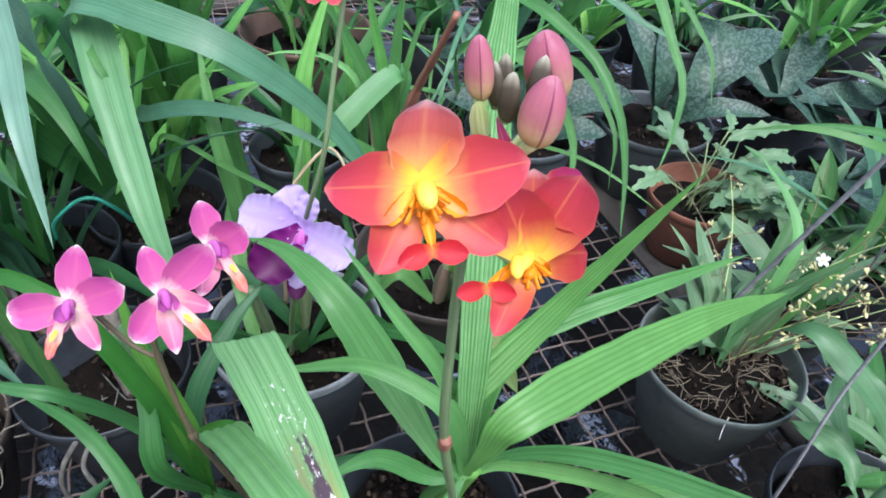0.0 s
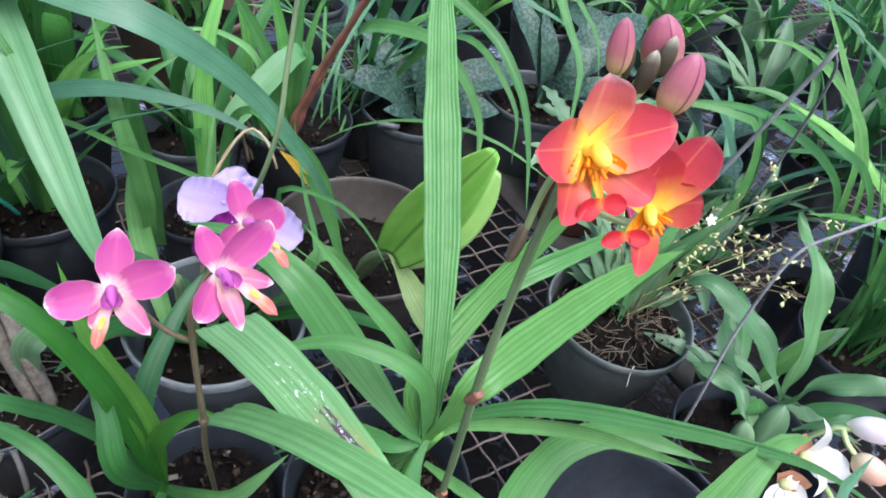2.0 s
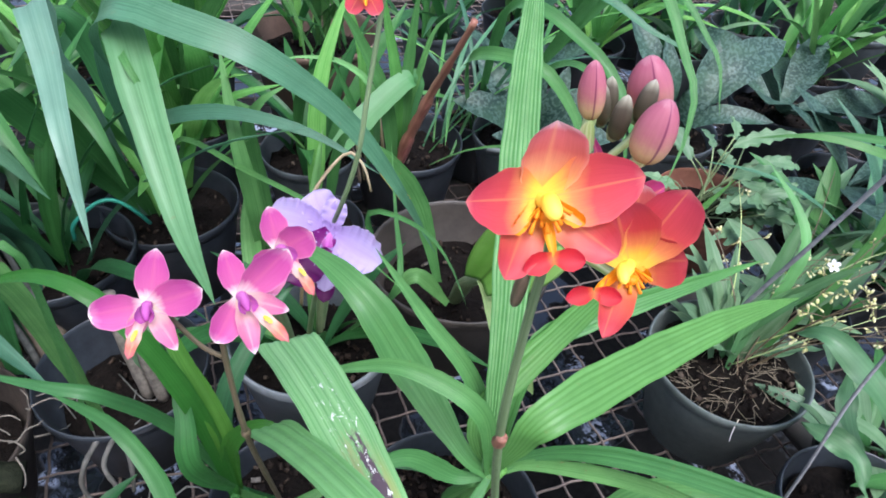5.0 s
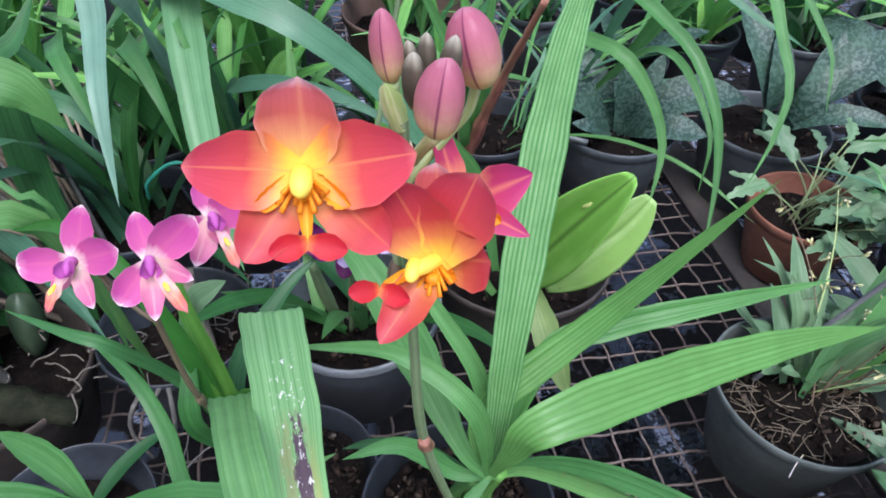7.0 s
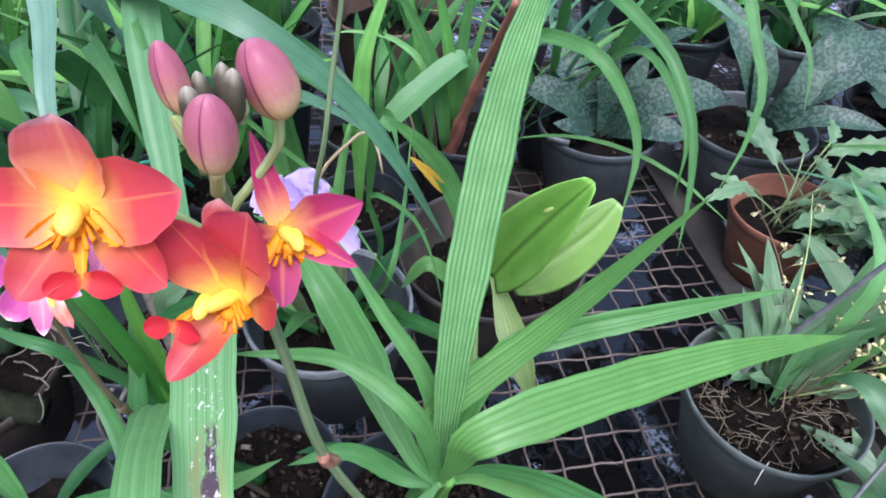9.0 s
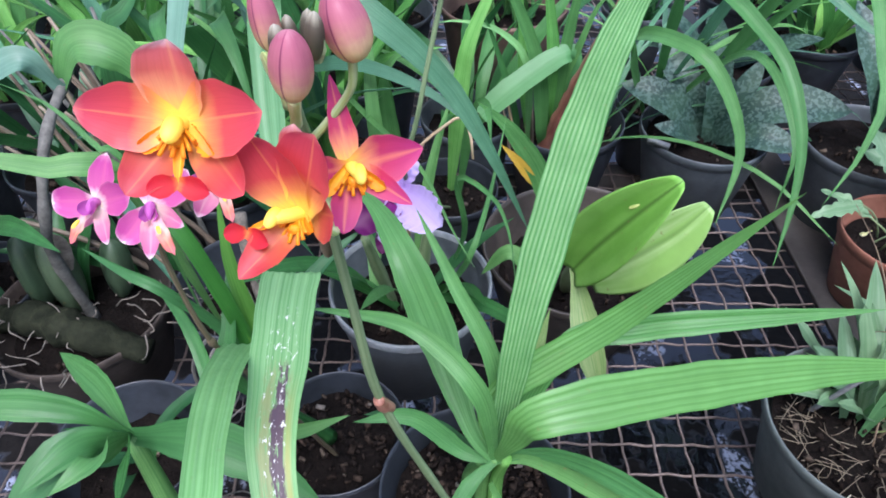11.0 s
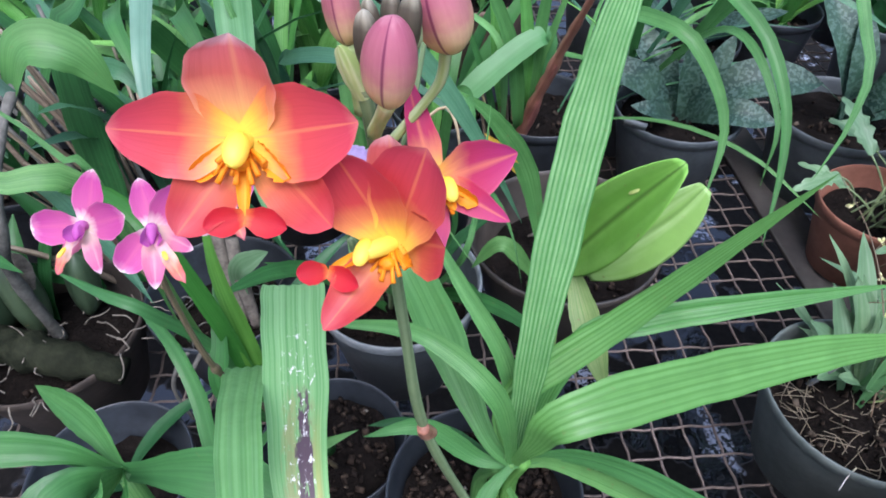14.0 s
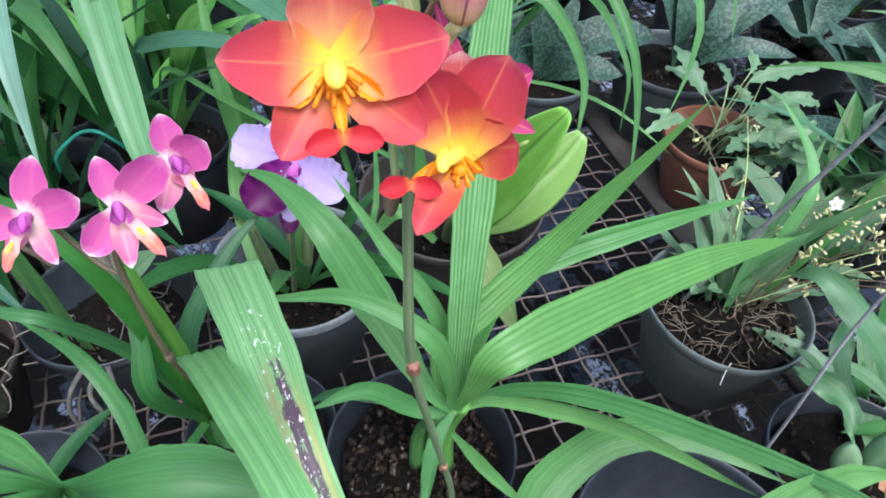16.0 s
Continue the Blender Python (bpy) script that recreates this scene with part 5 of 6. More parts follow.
# ---- long strap leaves behind, on the left ----
STRAPS = thing("potted_orchid", (-0.47, 0.26, WIRE), "strap-leaved green orchid in a black pot", "orchid")
pot_parts(STRAPS, -0.47, 0.26, 0.08, 0.14, POT_BLACK, seed=16, chips=40)
SB = (-0.47, 0.255, 0.11)
for pts, w, mat, kw in (([SB, (-0.472, 0.19, 0.32), (-0.464, 0.105, 0.430), (-0.454, 0.069, 0.445), (-0.448, 0.021, 0.417), (-0.440, -0.033, 0.372), (-0.434, -0.063, 0.336), (-0.424, -0.085, 0.290)], 0.031, LEAF_PALE, dict(pleats=3, depth=0.0006, tip=4.0, peak=0.5)),
                        ([(-0.50, 0.27, 0.11), (-0.52, 0.20, 0.36), (-0.503, 0.070, 0.459), (-0.498, 0.020, 0.485), (-0.493, -0.013, 0.463), (-0.488, -0.066, 0.435), (-0.486, -0.105, 0.377)], 0.024, LEAF_ICE, dict(pleats=2, depth=0.0006, tip=3.0, peak=0.5)),
                        ([SB, (-0.485, 0.18, 0.36), (-0.461, 0.072, 0.462), (-0.408, 0.022, 0.463), (-0.363, -0.001, 0.448), (-0.303, -0.009, 0.394), (-0.259, -0.022, 0.324), (-0.222, -0.028, 0.245)], 0.029, LEAF_BLUE, dict(pleats=0)),
                        ([SB, (-0.46, 0.22, 0.27), (-0.442, 0.171, 0.310), (-0.399, 0.135, 0.331), (-0.354, 0.107, 0.333), (-0.306, 0.077, 0.323), (-0.259, 0.035, 0.301)], 0.018, LEAF_BLUE, dict()),
                        ([SB, (-0.45, 0.23, 0.23), (-0.431, 0.191, 0.270), (-0.381, 0.110, 0.278), (-0.326, 0.010, 0.293), (-0.296, -0.067, 0.288), (-0.275, -0.117, 0.287)], 0.006, LEAF, dict(nu=4)),
                        ([(-0.375, 0.13, 0.12), (-0.376, 0.110, 0.227), (-0.383, 0.131, 0.305), (-0.384, 0.179, 0.385)], 0.018, LEAF, dict()),
                        ([(-0.36, 0.17, 0.10), (-0.364, 0.155, 0.195), (-0.369, 0.144, 0.296), (-0.356, 0.120, 0.344), (-0.325, 0.115, 0.365)], 0.022, LEAF, dict()),
                        ([(-0.30, 0.21, 0.10), (-0.293, 0.208, 0.194), (-0.282, 0.216, 0.300), (-0.255, 0.236, 0.367), (-0.23, 0.25, 0.41)], 0.022, LEAF_LIME, dict())):
    kw.setdefault("nu", 10)
    blade(STRAPS, pts, w, mat, nv=36, fold=0.15, **kw)
blade(STRAPS, [(-0.49, 0.27, 0.11), (-0.535, 0.19, 0.33), (-0.520, 0.115, 0.388), (-0.500, 0.078, 0.380), (-0.486, 0.052, 0.355), (-0.478, 0.040, 0.32)], 0.030, LEAF_MID, "broad dark green leaf", nu=10, nv=30, pleats=2, depth=0.0004)
blade(STRAPS, [(-0.47, 0.25, 0.11), (-0.468, 0.12, 0.40), (-0.452, 0.030, 0.430), (-0.440, 0.038, 0.380), (-0.437, 0.056, 0.350)], 0.011, LEAF, nu=6, nv=30)
blade(STRAPS, [(-0.50, 0.28, 0.11), (-0.59, 0.20, 0.34), (-0.580, 0.120, 0.385), (-0.555, 0.070, 0.360), (-0.54, 0.05, 0.32)], 0.032, LEAF_MID, nu=10, nv=30)
blade(STRAPS, [(-0.47, 0.30, 0.11), (-0.51, 0.34, 0.28), (-0.54, 0.33, 0.36), (-0.59, 0.26, 0.33)], 0.034, LEAF_DARK, nu=8)
tuft(STRAPS, -0.48, 0.28, 0.11, 16, (0.25, 0.42), (0.018, 0.03), [LEAF_LIME, LEAF_LIME, LEAF], 33, lean=(5, 35), droop=(10, 80))
part("dry_stem", tube([(-0.345, 0.05, 0.13), (-0.338, 0.020, 0.270), (-0.327, 0.012, 0.312), (-0.304, 0.037, 0.320), (-0.288, 0.039, 0.329), (-0.280, 0.020, 0.324), (-0.277, 0.007, 0.305)], [0.0022, 0.0020, 0.0018, 0.0012], 7, 34), PALE_STRAW, STRAPS, "bent dry brown stem")
blade(GREY, [(-0.30, 0.06, 0.10), (-0.283, -0.02, 0.24), (-0.291, -0.039, 0.318), (-0.263, -0.081, 0.332), (-0.252, -0.122, 0.330), (-0.248, -0.160, 0.312)], 0.006, LEAF, nu=4, fold=0.4)
blade(GREY, [(-0.31, 0.02, 0.10), (-0.29, -0.06, 0.22), (-0.277, -0.085, 0.280), (-0.259, -0.012, 0.292), (-0.245, 0.052, 0.327)], 0.006, LEAF, nu=4, fold=0.4)
twine = lone("garden_twine", tube([(-0.560, 0.150, 0.190), (-0.555, 0.142, 0.214), (-0.541, 0.14, 0.230), (-0.524, 0.14, 0.241), (-0.509, 0.14, 0.240), (-0.494, 0.142, 0.222), (-0.486, 0.16, 0.19)], [0.0021, 0.0021], 6, 28), TWINE, "green plastic twine tied round the leaves", "twine")

# ---- back row of pots ----
def back_plant(x, y, r, h, pot_mat, label, seed, rim=None, fill=0.8):
    root = thing("potted_plant", (x, y, WIRE), label, "potted plant", "pots on the bench")
    pot_parts(root, x, y, r, h, pot_mat, rim, seed=seed, chips=30, fill=fill)
    return root


bright = back_plant(-0.44, 0.46, 0.085, 0.15, POT_BLACK, "bright upright strap leaves in a black pot", 41)
tuft(bright, -0.44, 0.46, 0.12, 40, (0.26, 0.48), (0.022, 0.036), [LEAF_LIME, LEAF_LIME, LEAF], 42, lean=(3, 28), droop=(5, 60), spread=0.025)
clay = back_plant(-0.215, 0.605, 0.107, 0.20, CLAY_BROWN, "bright narrow leaves in a brown clay pot", 43)
tuft(clay, -0.215, 0.605, 0.17, 22, (0.18, 0.36), (0.012, 0.02), [LEAF_LIME, LEAF, LEAF], 44, lean=(3, 40), droop=(10, 80), spread=0.03)
redp = back_plant(-0.135, 0.335, 0.083, 0.14, POT_BLACK, "green orchid with a red-brown cane in a black pot", 45, fill=0.8)
cane = part("cane", tube([(-0.172, 0.290, 0.105), (-0.164, 0.264, 0.170), (-0.154, 0.234, 0.234), (-0.147, 0.206, 0.289), (-0.142, 0.164, 0.350), (-0.136, 0.130, 0.405)], [0.0095, 0.0074, 0.0066, 0.0046, 0.0033], 10, 44, 0.18), RED_STEM, redp, "red-brown cane")
for foot, end, w in (((-0.170, 0.280, 0.118), (-0.158, 0.238, 0.205), 0.020), ((-0.158, 0.242, 0.212), (-0.149, 0.205, 0.272), 0.015)):
    part("sheath", petal_to(foot, end, w, (-0.1, -0.9, 0.1), cup=-0.9, base=0.9, peak=0.35, tip=1.6), RED_STEM, cane, "papery red-brown sheath")
for k in range(7):
    foot = np.array((-0.215 + 0.008 * k, 0.300 + 0.006 * (k % 3), 0.10))
    part("dry_stub", tube(arc(foot, 150 - 12 * k, 0.085 + 0.012 * (k % 4), 6 + 3 * (k % 3), 20), [0.003, 0.0026, 0.0014], 6, 10), (DRY_BROWN, PALE_STRAW)[k % 2], redp, "dry papery stub")
for pts, w, mat in (([(-0.172, 0.300, 0.105), (-0.178, 0.265, 0.165), (-0.191, 0.265, 0.259), (-0.228, 0.265, 0.347), (-0.262, 0.262, 0.40)], 0.019, LEAF),
                    ([(-0.165, 0.305, 0.105), (-0.173, 0.268, 0.200), (-0.175, 0.265, 0.279), (-0.187, 0.265, 0.349), (-0.198, 0.260, 0.41)], 0.017, LEAF_LIME),
                    ([(-0.160, 0.305, 0.105), (-0.164, 0.270, 0.183), (-0.161, 0.265, 0.272), (-0.154, 0.265, 0.349), (-0.148, 0.26, 0.41)], 0.017, LEAF),
                    ([(-0.156, 0.305, 0.105), (-0.158, 0.268, 0.225), (-0.145, 0.262, 0.287), (-0.128, 0.260, 0.342), (-0.100, 0.25, 0.37)], 0.011, LEAF),
                    ([(-0.200, 0.300, 0.105), (-0.216, 0.268, 0.195), (-0.244, 0.265, 0.282), (-0.268, 0.265, 0.342)], 0.009, LEAF_MID),
                    ([(-0.190, 0.300, 0.105), (-0.204, 0.265, 0.256), (-0.240, 0.265, 0.304), (-0.289, 0.265, 0.318), (-0.323, 0.265, 0.315)], 0.010, LEAF_SATIN),
                    ([(-0.186, 0.310, 0.105), (-0.205, 0.300, 0.22), (-0.215, 0.298, 0.32), (-0.240, 0.295, 0.40)], 0.012, LEAF_LIME)):
    blade(redp, pts, w, mat, nu=8, fold=0.3, peak=0.4)
blade(redp, [(-0.165, 0.300, 0.105), (-0.158, 0.272, 0.20), (-0.150, 0.262, 0.275), (-0.163, 0.256, 0.281), (-0.190, 0.245, 0.270), (-0.232, 0.225, 0.246), (-0.263, 0.212, 0.222)], 0.031, LEAF_SMOOTH, "broad folded leaf with a blunt end", nu=10, nv=40, fold=0.10, widths=[(0.0, 0.012), (0.45, 0.020), (0.55, 0.024), (0.75, 0.030), (0.93, 0.030), (0.985, 0.026), (1.0, 0.020)])
tuft(redp, -0.09, 0.34, 0.105, 9, (0.30, 0.42), (0.005, 0.008), [LEAF, LEAF_BLUE], 47, lean=(25, 55), droop=(60, 110), azimuth=(-40, 70), nu=3)
dark = back_plant(-0.275, 0.36, 0.07, 0.13, POT_GREY, "dark strap-leaved plant in a grey pot", 48)
tuft(dark, -0.275, 0.36, 0.105, 12, (0.18, 0.34), (0.014, 0.024), [LEAF, LEAF_DARK], 49, lean=(5, 40), droop=(20, 90))


def mottled(x, y, r, h, count, size, width, label, seed, mat=POT_BLACK, lean=(35, 75)):
    root = back_plant(x, y, r, h, mat, label, seed, fill=0.85)
    tuft(root, x, y, h * 0.86, count, size, width, [MOTTLED], seed + 1, lean=lean, droop=(10, 45), spread=0.006, nu=8, nv=16, fold=0.15, peak=0.55, tip=2.6, base=0.3)
    return root


def rosette(x, y, r, h, label, seed, leaves):
    """leaves: rows of a middle, a tip and a width."""
    root = back_plant(x, y, r, h, POT_GREY, label, seed, fill=0.85)
    for k, (mid, end, w) in enumerate(leaves):
        foot = np.array((x, y, h * 0.86)) + 0.006 * np.array((math.cos(k * 2.4), math.sin(k * 2.4), 0))
        part("leaf", strap([foot, mid, end], w, (-0.1, -0.55, 0.83), nu=8, nv=22, fold=0.22, peak=0.58, tip=2.6, base=0.35, wave=0.001), MOTTLED, root)
    return root


rosette(0.060, 0.312, 0.086, 0.14, "silver-mottled rosette in a grey pot", 51,
        [((-0.005, 0.315, 0.185), (-0.066, 0.332, 0.200), 0.046), ((0.030, 0.335, 0.190), (-0.010, 0.385, 0.235), 0.046), ((0.058, 0.305, 0.200), (0.064, 0.320, 0.262), 0.026),
         ((0.085, 0.300, 0.195), (0.112, 0.318, 0.245), 0.030), ((0.130, 0.290, 0.190), (0.232, 0.278, 0.190), 0.056), ((0.105, 0.255, 0.165), (0.160, 0.232, 0.160), 0.040),
         ((0.010, 0.265, 0.165), (-0.030, 0.262, 0.178), 0.030), ((0.075, 0.265, 0.175), (0.085, 0.245, 0.190), 0.024)])
rosette(0.285, 0.285, 0.092, 0.14, "tall silver-mottled leaves in a grey pot", 53,
        [((0.245, 0.275, 0.235), (0.212, 0.345, 0.315), 0.042), ((0.262, 0.262, 0.215), (0.258, 0.300, 0.290), 0.034), ((0.355, 0.258, 0.235), (0.485, 0.285, 0.268), 0.064),
         ((0.315, 0.255, 0.200), (0.362, 0.300, 0.275), 0.042), ((0.335, 0.225, 0.185), (0.410, 0.182, 0.188), 0.032), ((0.272, 0.235, 0.170), (0.262, 0.215, 0.190), 0.030)])
mottled(0.56, 0.30, 0.09, 0.14, 8, (0.20, 0.27), (0.055, 0.075), "large silver-mottled rosette in a dark pot", 55)
mottled(0.50, 0.08, 0.08, 0.13, 7, (0.18, 0.24), (0.045, 0.06), "silver-mottled rosette in a dark pot", 57)
mottled(0.14, 0.52, 0.085, 0.14, 7, (0.14, 0.20), (0.04, 0.055), "silver-mottled rosette in a dark pot", 59)
lone("broken_label", box((-0.018, 0.262, 0.148), (0.030, 0.004, 0.014), np.array(Euler((0.5, 0.1, -0.4)).to_matrix())), POT_RIM, "pale broken plastic tag on a pot rim", "plant tag")

# thin leaves arching over the mottled plants
ARCH = thing("potted_orchid", (0.02, 0.42, WIRE), "thin arching green leaves in a small black pot", "orchid")
pot_parts(ARCH, 0.02, 0.42, 0.06, 0.12, POT_BLACK, seed=61, chips=20)
for pts, w, mat in (([(0.0, 0.40, 0.10), (-0.085, 0.25, 0.30), (-0.047, 0.157, 0.338), (-0.014, 0.124, 0.308), (0.004, 0.087, 0.256), (-0.017, 0.043, 0.193)], 0.019, LEAF_MID),
                    ([(0.01, 0.41, 0.10), (-0.03, 0.26, 0.36), (0.023, 0.147, 0.353), (0.047, 0.084, 0.304), (0.049, 0.042, 0.247), (0.031, -0.008, 0.179)], 0.017, LEAF_MID),
                    ([(0.04, 0.40, 0.10), (0.08, 0.20, 0.42), (0.085, 0.055, 0.369), (0.072, 0.012, 0.321), (0.040, -0.017, 0.271)], 0.016, LEAF),
                    ([(0.03, 0.43, 0.10), (0.06, 0.30, 0.36), (0.145, 0.186, 0.345), (0.20, 0.155, 0.318)], 0.016, LEAF_BLUE),
                    ([(0.04, 0.42, 0.10), (0.15, 0.27, 0.38), (0.193, 0.141, 0.346), (0.185, 0.081, 0.283)], 0.013, LEAF),
                    ([(0.02, 0.41, 0.10), (0.04, 0.22, 0.30), (0.06, 0.10, 0.27), (0.05, 0.06, 0.20)], 0.012, LEAF)):
    blade(ARCH, pts, w, mat, nu=6, nv=30, fold=0.35, peak=0.5)
tuft(ARCH, 0.02, 0.42, 0.10, 10, (0.22, 0.4), (0.006, 0.014), [LEAF, LEAF_LIME, LEAF_BLUE], 62, lean=(10, 50), droop=(40, 110), nu=4)

# ---- terracotta pot with lobed leaves ----
RUST = thing("potted_plant", (0.257, 0.112, 0.0155), "grey-green lobed seedlings in a terracotta pot", "potted plant")
pot_parts(RUST, 0.257, 0.112, 0.074, 0.108, TERRACOTTA, seed=71, chips=20, z=0.0155, fill=0.75)


def toothed(root, pts, width, mat, facing):
    """A long leaf with deep teeth along both edges."""
    v = np.linspace(0, 1, 61)
    outline = np.sin(np.pi * np.clip(v * 0.9 + 0.08, 0, 1)) ** 0.7 * (0.45 + 0.55 * np.abs((v * 5.0) % 1.0))
    part("leaf", strap(pts, width, facing, nu=6, nv=61, fold=0.2, wave=0.0015, widths=list(zip(v, width * outline))), mat, root)


rng = np.random.default_rng(72)
for k in range(24):
    az = rng.uniform(-120, 60) if k % 3 else rng.uniform(0, 360)
    a, q = rng.uniform(0, 6.28), rng.uniform(0.0, 0.045)
    foot = (0.265 + q * math.cos(a), 0.105 + q * math.sin(a), 0.098)
    rise = arc(foot, az, rng.uniform(0.04, 0.12), rng.uniform(8, 40), rng.uniform(10, 50), rng.uniform(-0.5, 0.5))
    part("leaf_stalk", tube(rise, [0.0016, 0.0011], 5, 8), STEM, RUST)
    pts = arc(rise[-1], az + rng.uniform(-40, 40), rng.uniform(0.045, 0.085), rng.uniform(50, 85), rng.uniform(10, 50), rng.uniform(-0.5, 0.5))
    toothed(RUST, pts, rng.uniform(0.020, 0.032), LEAF_GREY, (rng.normal() * 0.3, -0.5, 0.85))
for k in range(16):
    foot = (0.275 + rng.normal() * 0.018, 0.085 + rng.normal() * 0.012, 0.098)
    rise = arc(foot, rng.uniform(-140, -10), rng.uniform(0.04, 0.09), rng.uniform(20, 50), rng.uniform(10, 50), 0.0)
    part("leaf_stalk", tube(rise, [0.0014, 0.0010], 5, 8), STEM, RUST)
    pts = arc(rise[-1], rng.uniform(150, 260) if k % 2 else rng.uniform(-70, 30), rng.uniform(0.05, 0.09), rng.uniform(60, 90), rng.uniform(5, 35), rng.uniform(-0.4, 0.4))
    toothed(RUST, pts, rng.uniform(0.022, 0.032), LEAF_GREY, (rng.normal() * 0.2, -0.5, 0.85))

# ---- pot with the spray of tiny flowers ----
SPRAY = thing("potted_orchid", (0.088, -0.150, WIRE), "grey-green rosette with sprays of tiny cream flowers", "orchid")
pot_parts(SPRAY, 0.088, -0.150, 0.086, 0.125, POT_DUSTY, None, seed=73, chips=60, fill=0.85)
stray_straw(SPRAY, 0.085, -0.155, 0.108, 0.07, 110, 74, thick=0.0004)
tuft(SPRAY, 0.102, -0.132, 0.108, 22, (0.07, 0.12), (0.014, 0.022), [LEAF_GREY], 75, lean=(12, 65), droop=(0, 45), azimuth=(-50, 215), spread=0.008, nu=6, peak=0.55, base=0.35, tip=2.4, wave=0.0015)
tuft(SPRAY, 0.10, -0.135, 0.108, 12, (0.11, 0.18), (0.014, 0.020), [LEAF_GREY, LEAF_GREY, LEAF_WAVY], 76, lean=(10, 50), droop=(10, 60), azimuth=(-60, 120), spread=0.012, nu=6, peak=0.55, base=0.35)
part("tag_wire", tube([(0.0418, -0.2200, 0.128), (0.035, -0.2245, 0.120), (0.0285, -0.2310, 0.111)], [0.0005, 0.0005], 6, 8), WHITE_PETAL, SPRAY, "white nick of wire on the rim")
rng = np.random.default_rng(77)
for k in range(14):
    az = rng.uniform(-60, 85)
    foot = np.array((0.11 + rng.normal() * 0.012, -0.15 + rng.normal() * 0.012, 0.11))
    pts = arc(foot, az, rng.uniform(0.15, 0.27), rng.uniform(12, 50), rng.uniform(10, 80), rng.uniform(-0.5, 0.5))
    tw = part("flower_stem", tube(pts, [0.0010, 0.0007, 0.0004], 5, 20), STEM_PINK if k % 4 else STALK, SPRAY)
    line = spline(pts, 30)
    for j in sorted(rng.integers(12, 30, 5)):
        d = unit(rng.normal(size=3) * (1, 1, 0.6) + (0.2, 0, 0.2))
        e = line[j] + d * rng.uniform(0.012, 0.034)
        twig = part("twig", tube([line[j], (line[j] + e) / 2 + (0, 0, 0.002), e], [0.0005, 0.0004], 4, 6), STEM_PINK, tw)
        for _ in range(int(rng.integers(2, 5))):
            q = unit(rng.normal(size=3) + d)
            f = e - d * rng.uniform(0, 0.008) + q * rng.uniform(0.002, 0.006)
            z = rng.uniform(0.0013, 0.0023)
            part("tiny_flower", joined([tube([f - q * 0.005, f], [0.0004, 0.0004], 4, 3), ball(f + q * z, (z * 0.7, z * 0.7, z * 1.5), q, 8, 7)]), CREAM_BUD, twig)
flower(SPRAY, (0.085, -0.192, 0.303), (-0.4, -0.7, 0.6), (0, 0.4, 0.9), [("petal", a, 5, petal(0.0062, 0.0038, cup=0.3, curl=0.15, base=0.3)) for a in (18, 90, 162, 234, 306)], WHITE_PETAL, None, ([(ball((0, 0, 0.001), (0.0015, 0.0015, 0.0015), (0, 0, 1), 8, 6), 90, 0, (0, 0, 0))], CREAM_BUD), "flower", "single white open flower")
blade(SPRAY, [(0.115, -0.14, 0.11), (0.144, -0.128, 0.200), (0.159, -0.117, 0.242), (0.162, -0.087, 0.270), (0.160, -0.030, 0.294)], 0.014, LEAF_SATIN, nu=6)
blade(SPRAY, [(0.13, -0.15, 0.11), (0.20, -0.15, 0.26), (0.198, -0.135, 0.345), (0.164, -0.117, 0.364), (0.127, -0.082, 0.362), (0.097, -0.045, 0.341)], 0.013, LEAF_MID, nu=6, base=0.4)

# ---- grey canes leaning across ----
for pts, r, lab in (([(0.050, -0.125, 0.100), (0.066, -0.150, 0.22), (0.085, -0.176, 0.345), (0.107, -0.202, 0.482)], 0.0022, "grey weathered stake leaning over the pots"),
                    ([(0.010, -0.315, 0.004), (0.020, -0.303, 0.165), (0.039, -0.287, 0.267), (0.054, -0.285, 0.348), (0.085, -0.292, 0.366), (0.130, -0.305, 0.386)], 0.0015, "thin grey bent cane among leaves"),
                    ([(0.31, -0.11, 0.004), (0.267, -0.138, 0.224), (0.175, -0.182, 0.425), (0.107, -0.200, 0.484)], 0.0017, "grey weathered stake leaning over the pots")):
    lone("stake", tube(pts, [r, r * 0.9], 8, 30, 0.05), GREY_STICK, lab, "stake", "stakes")

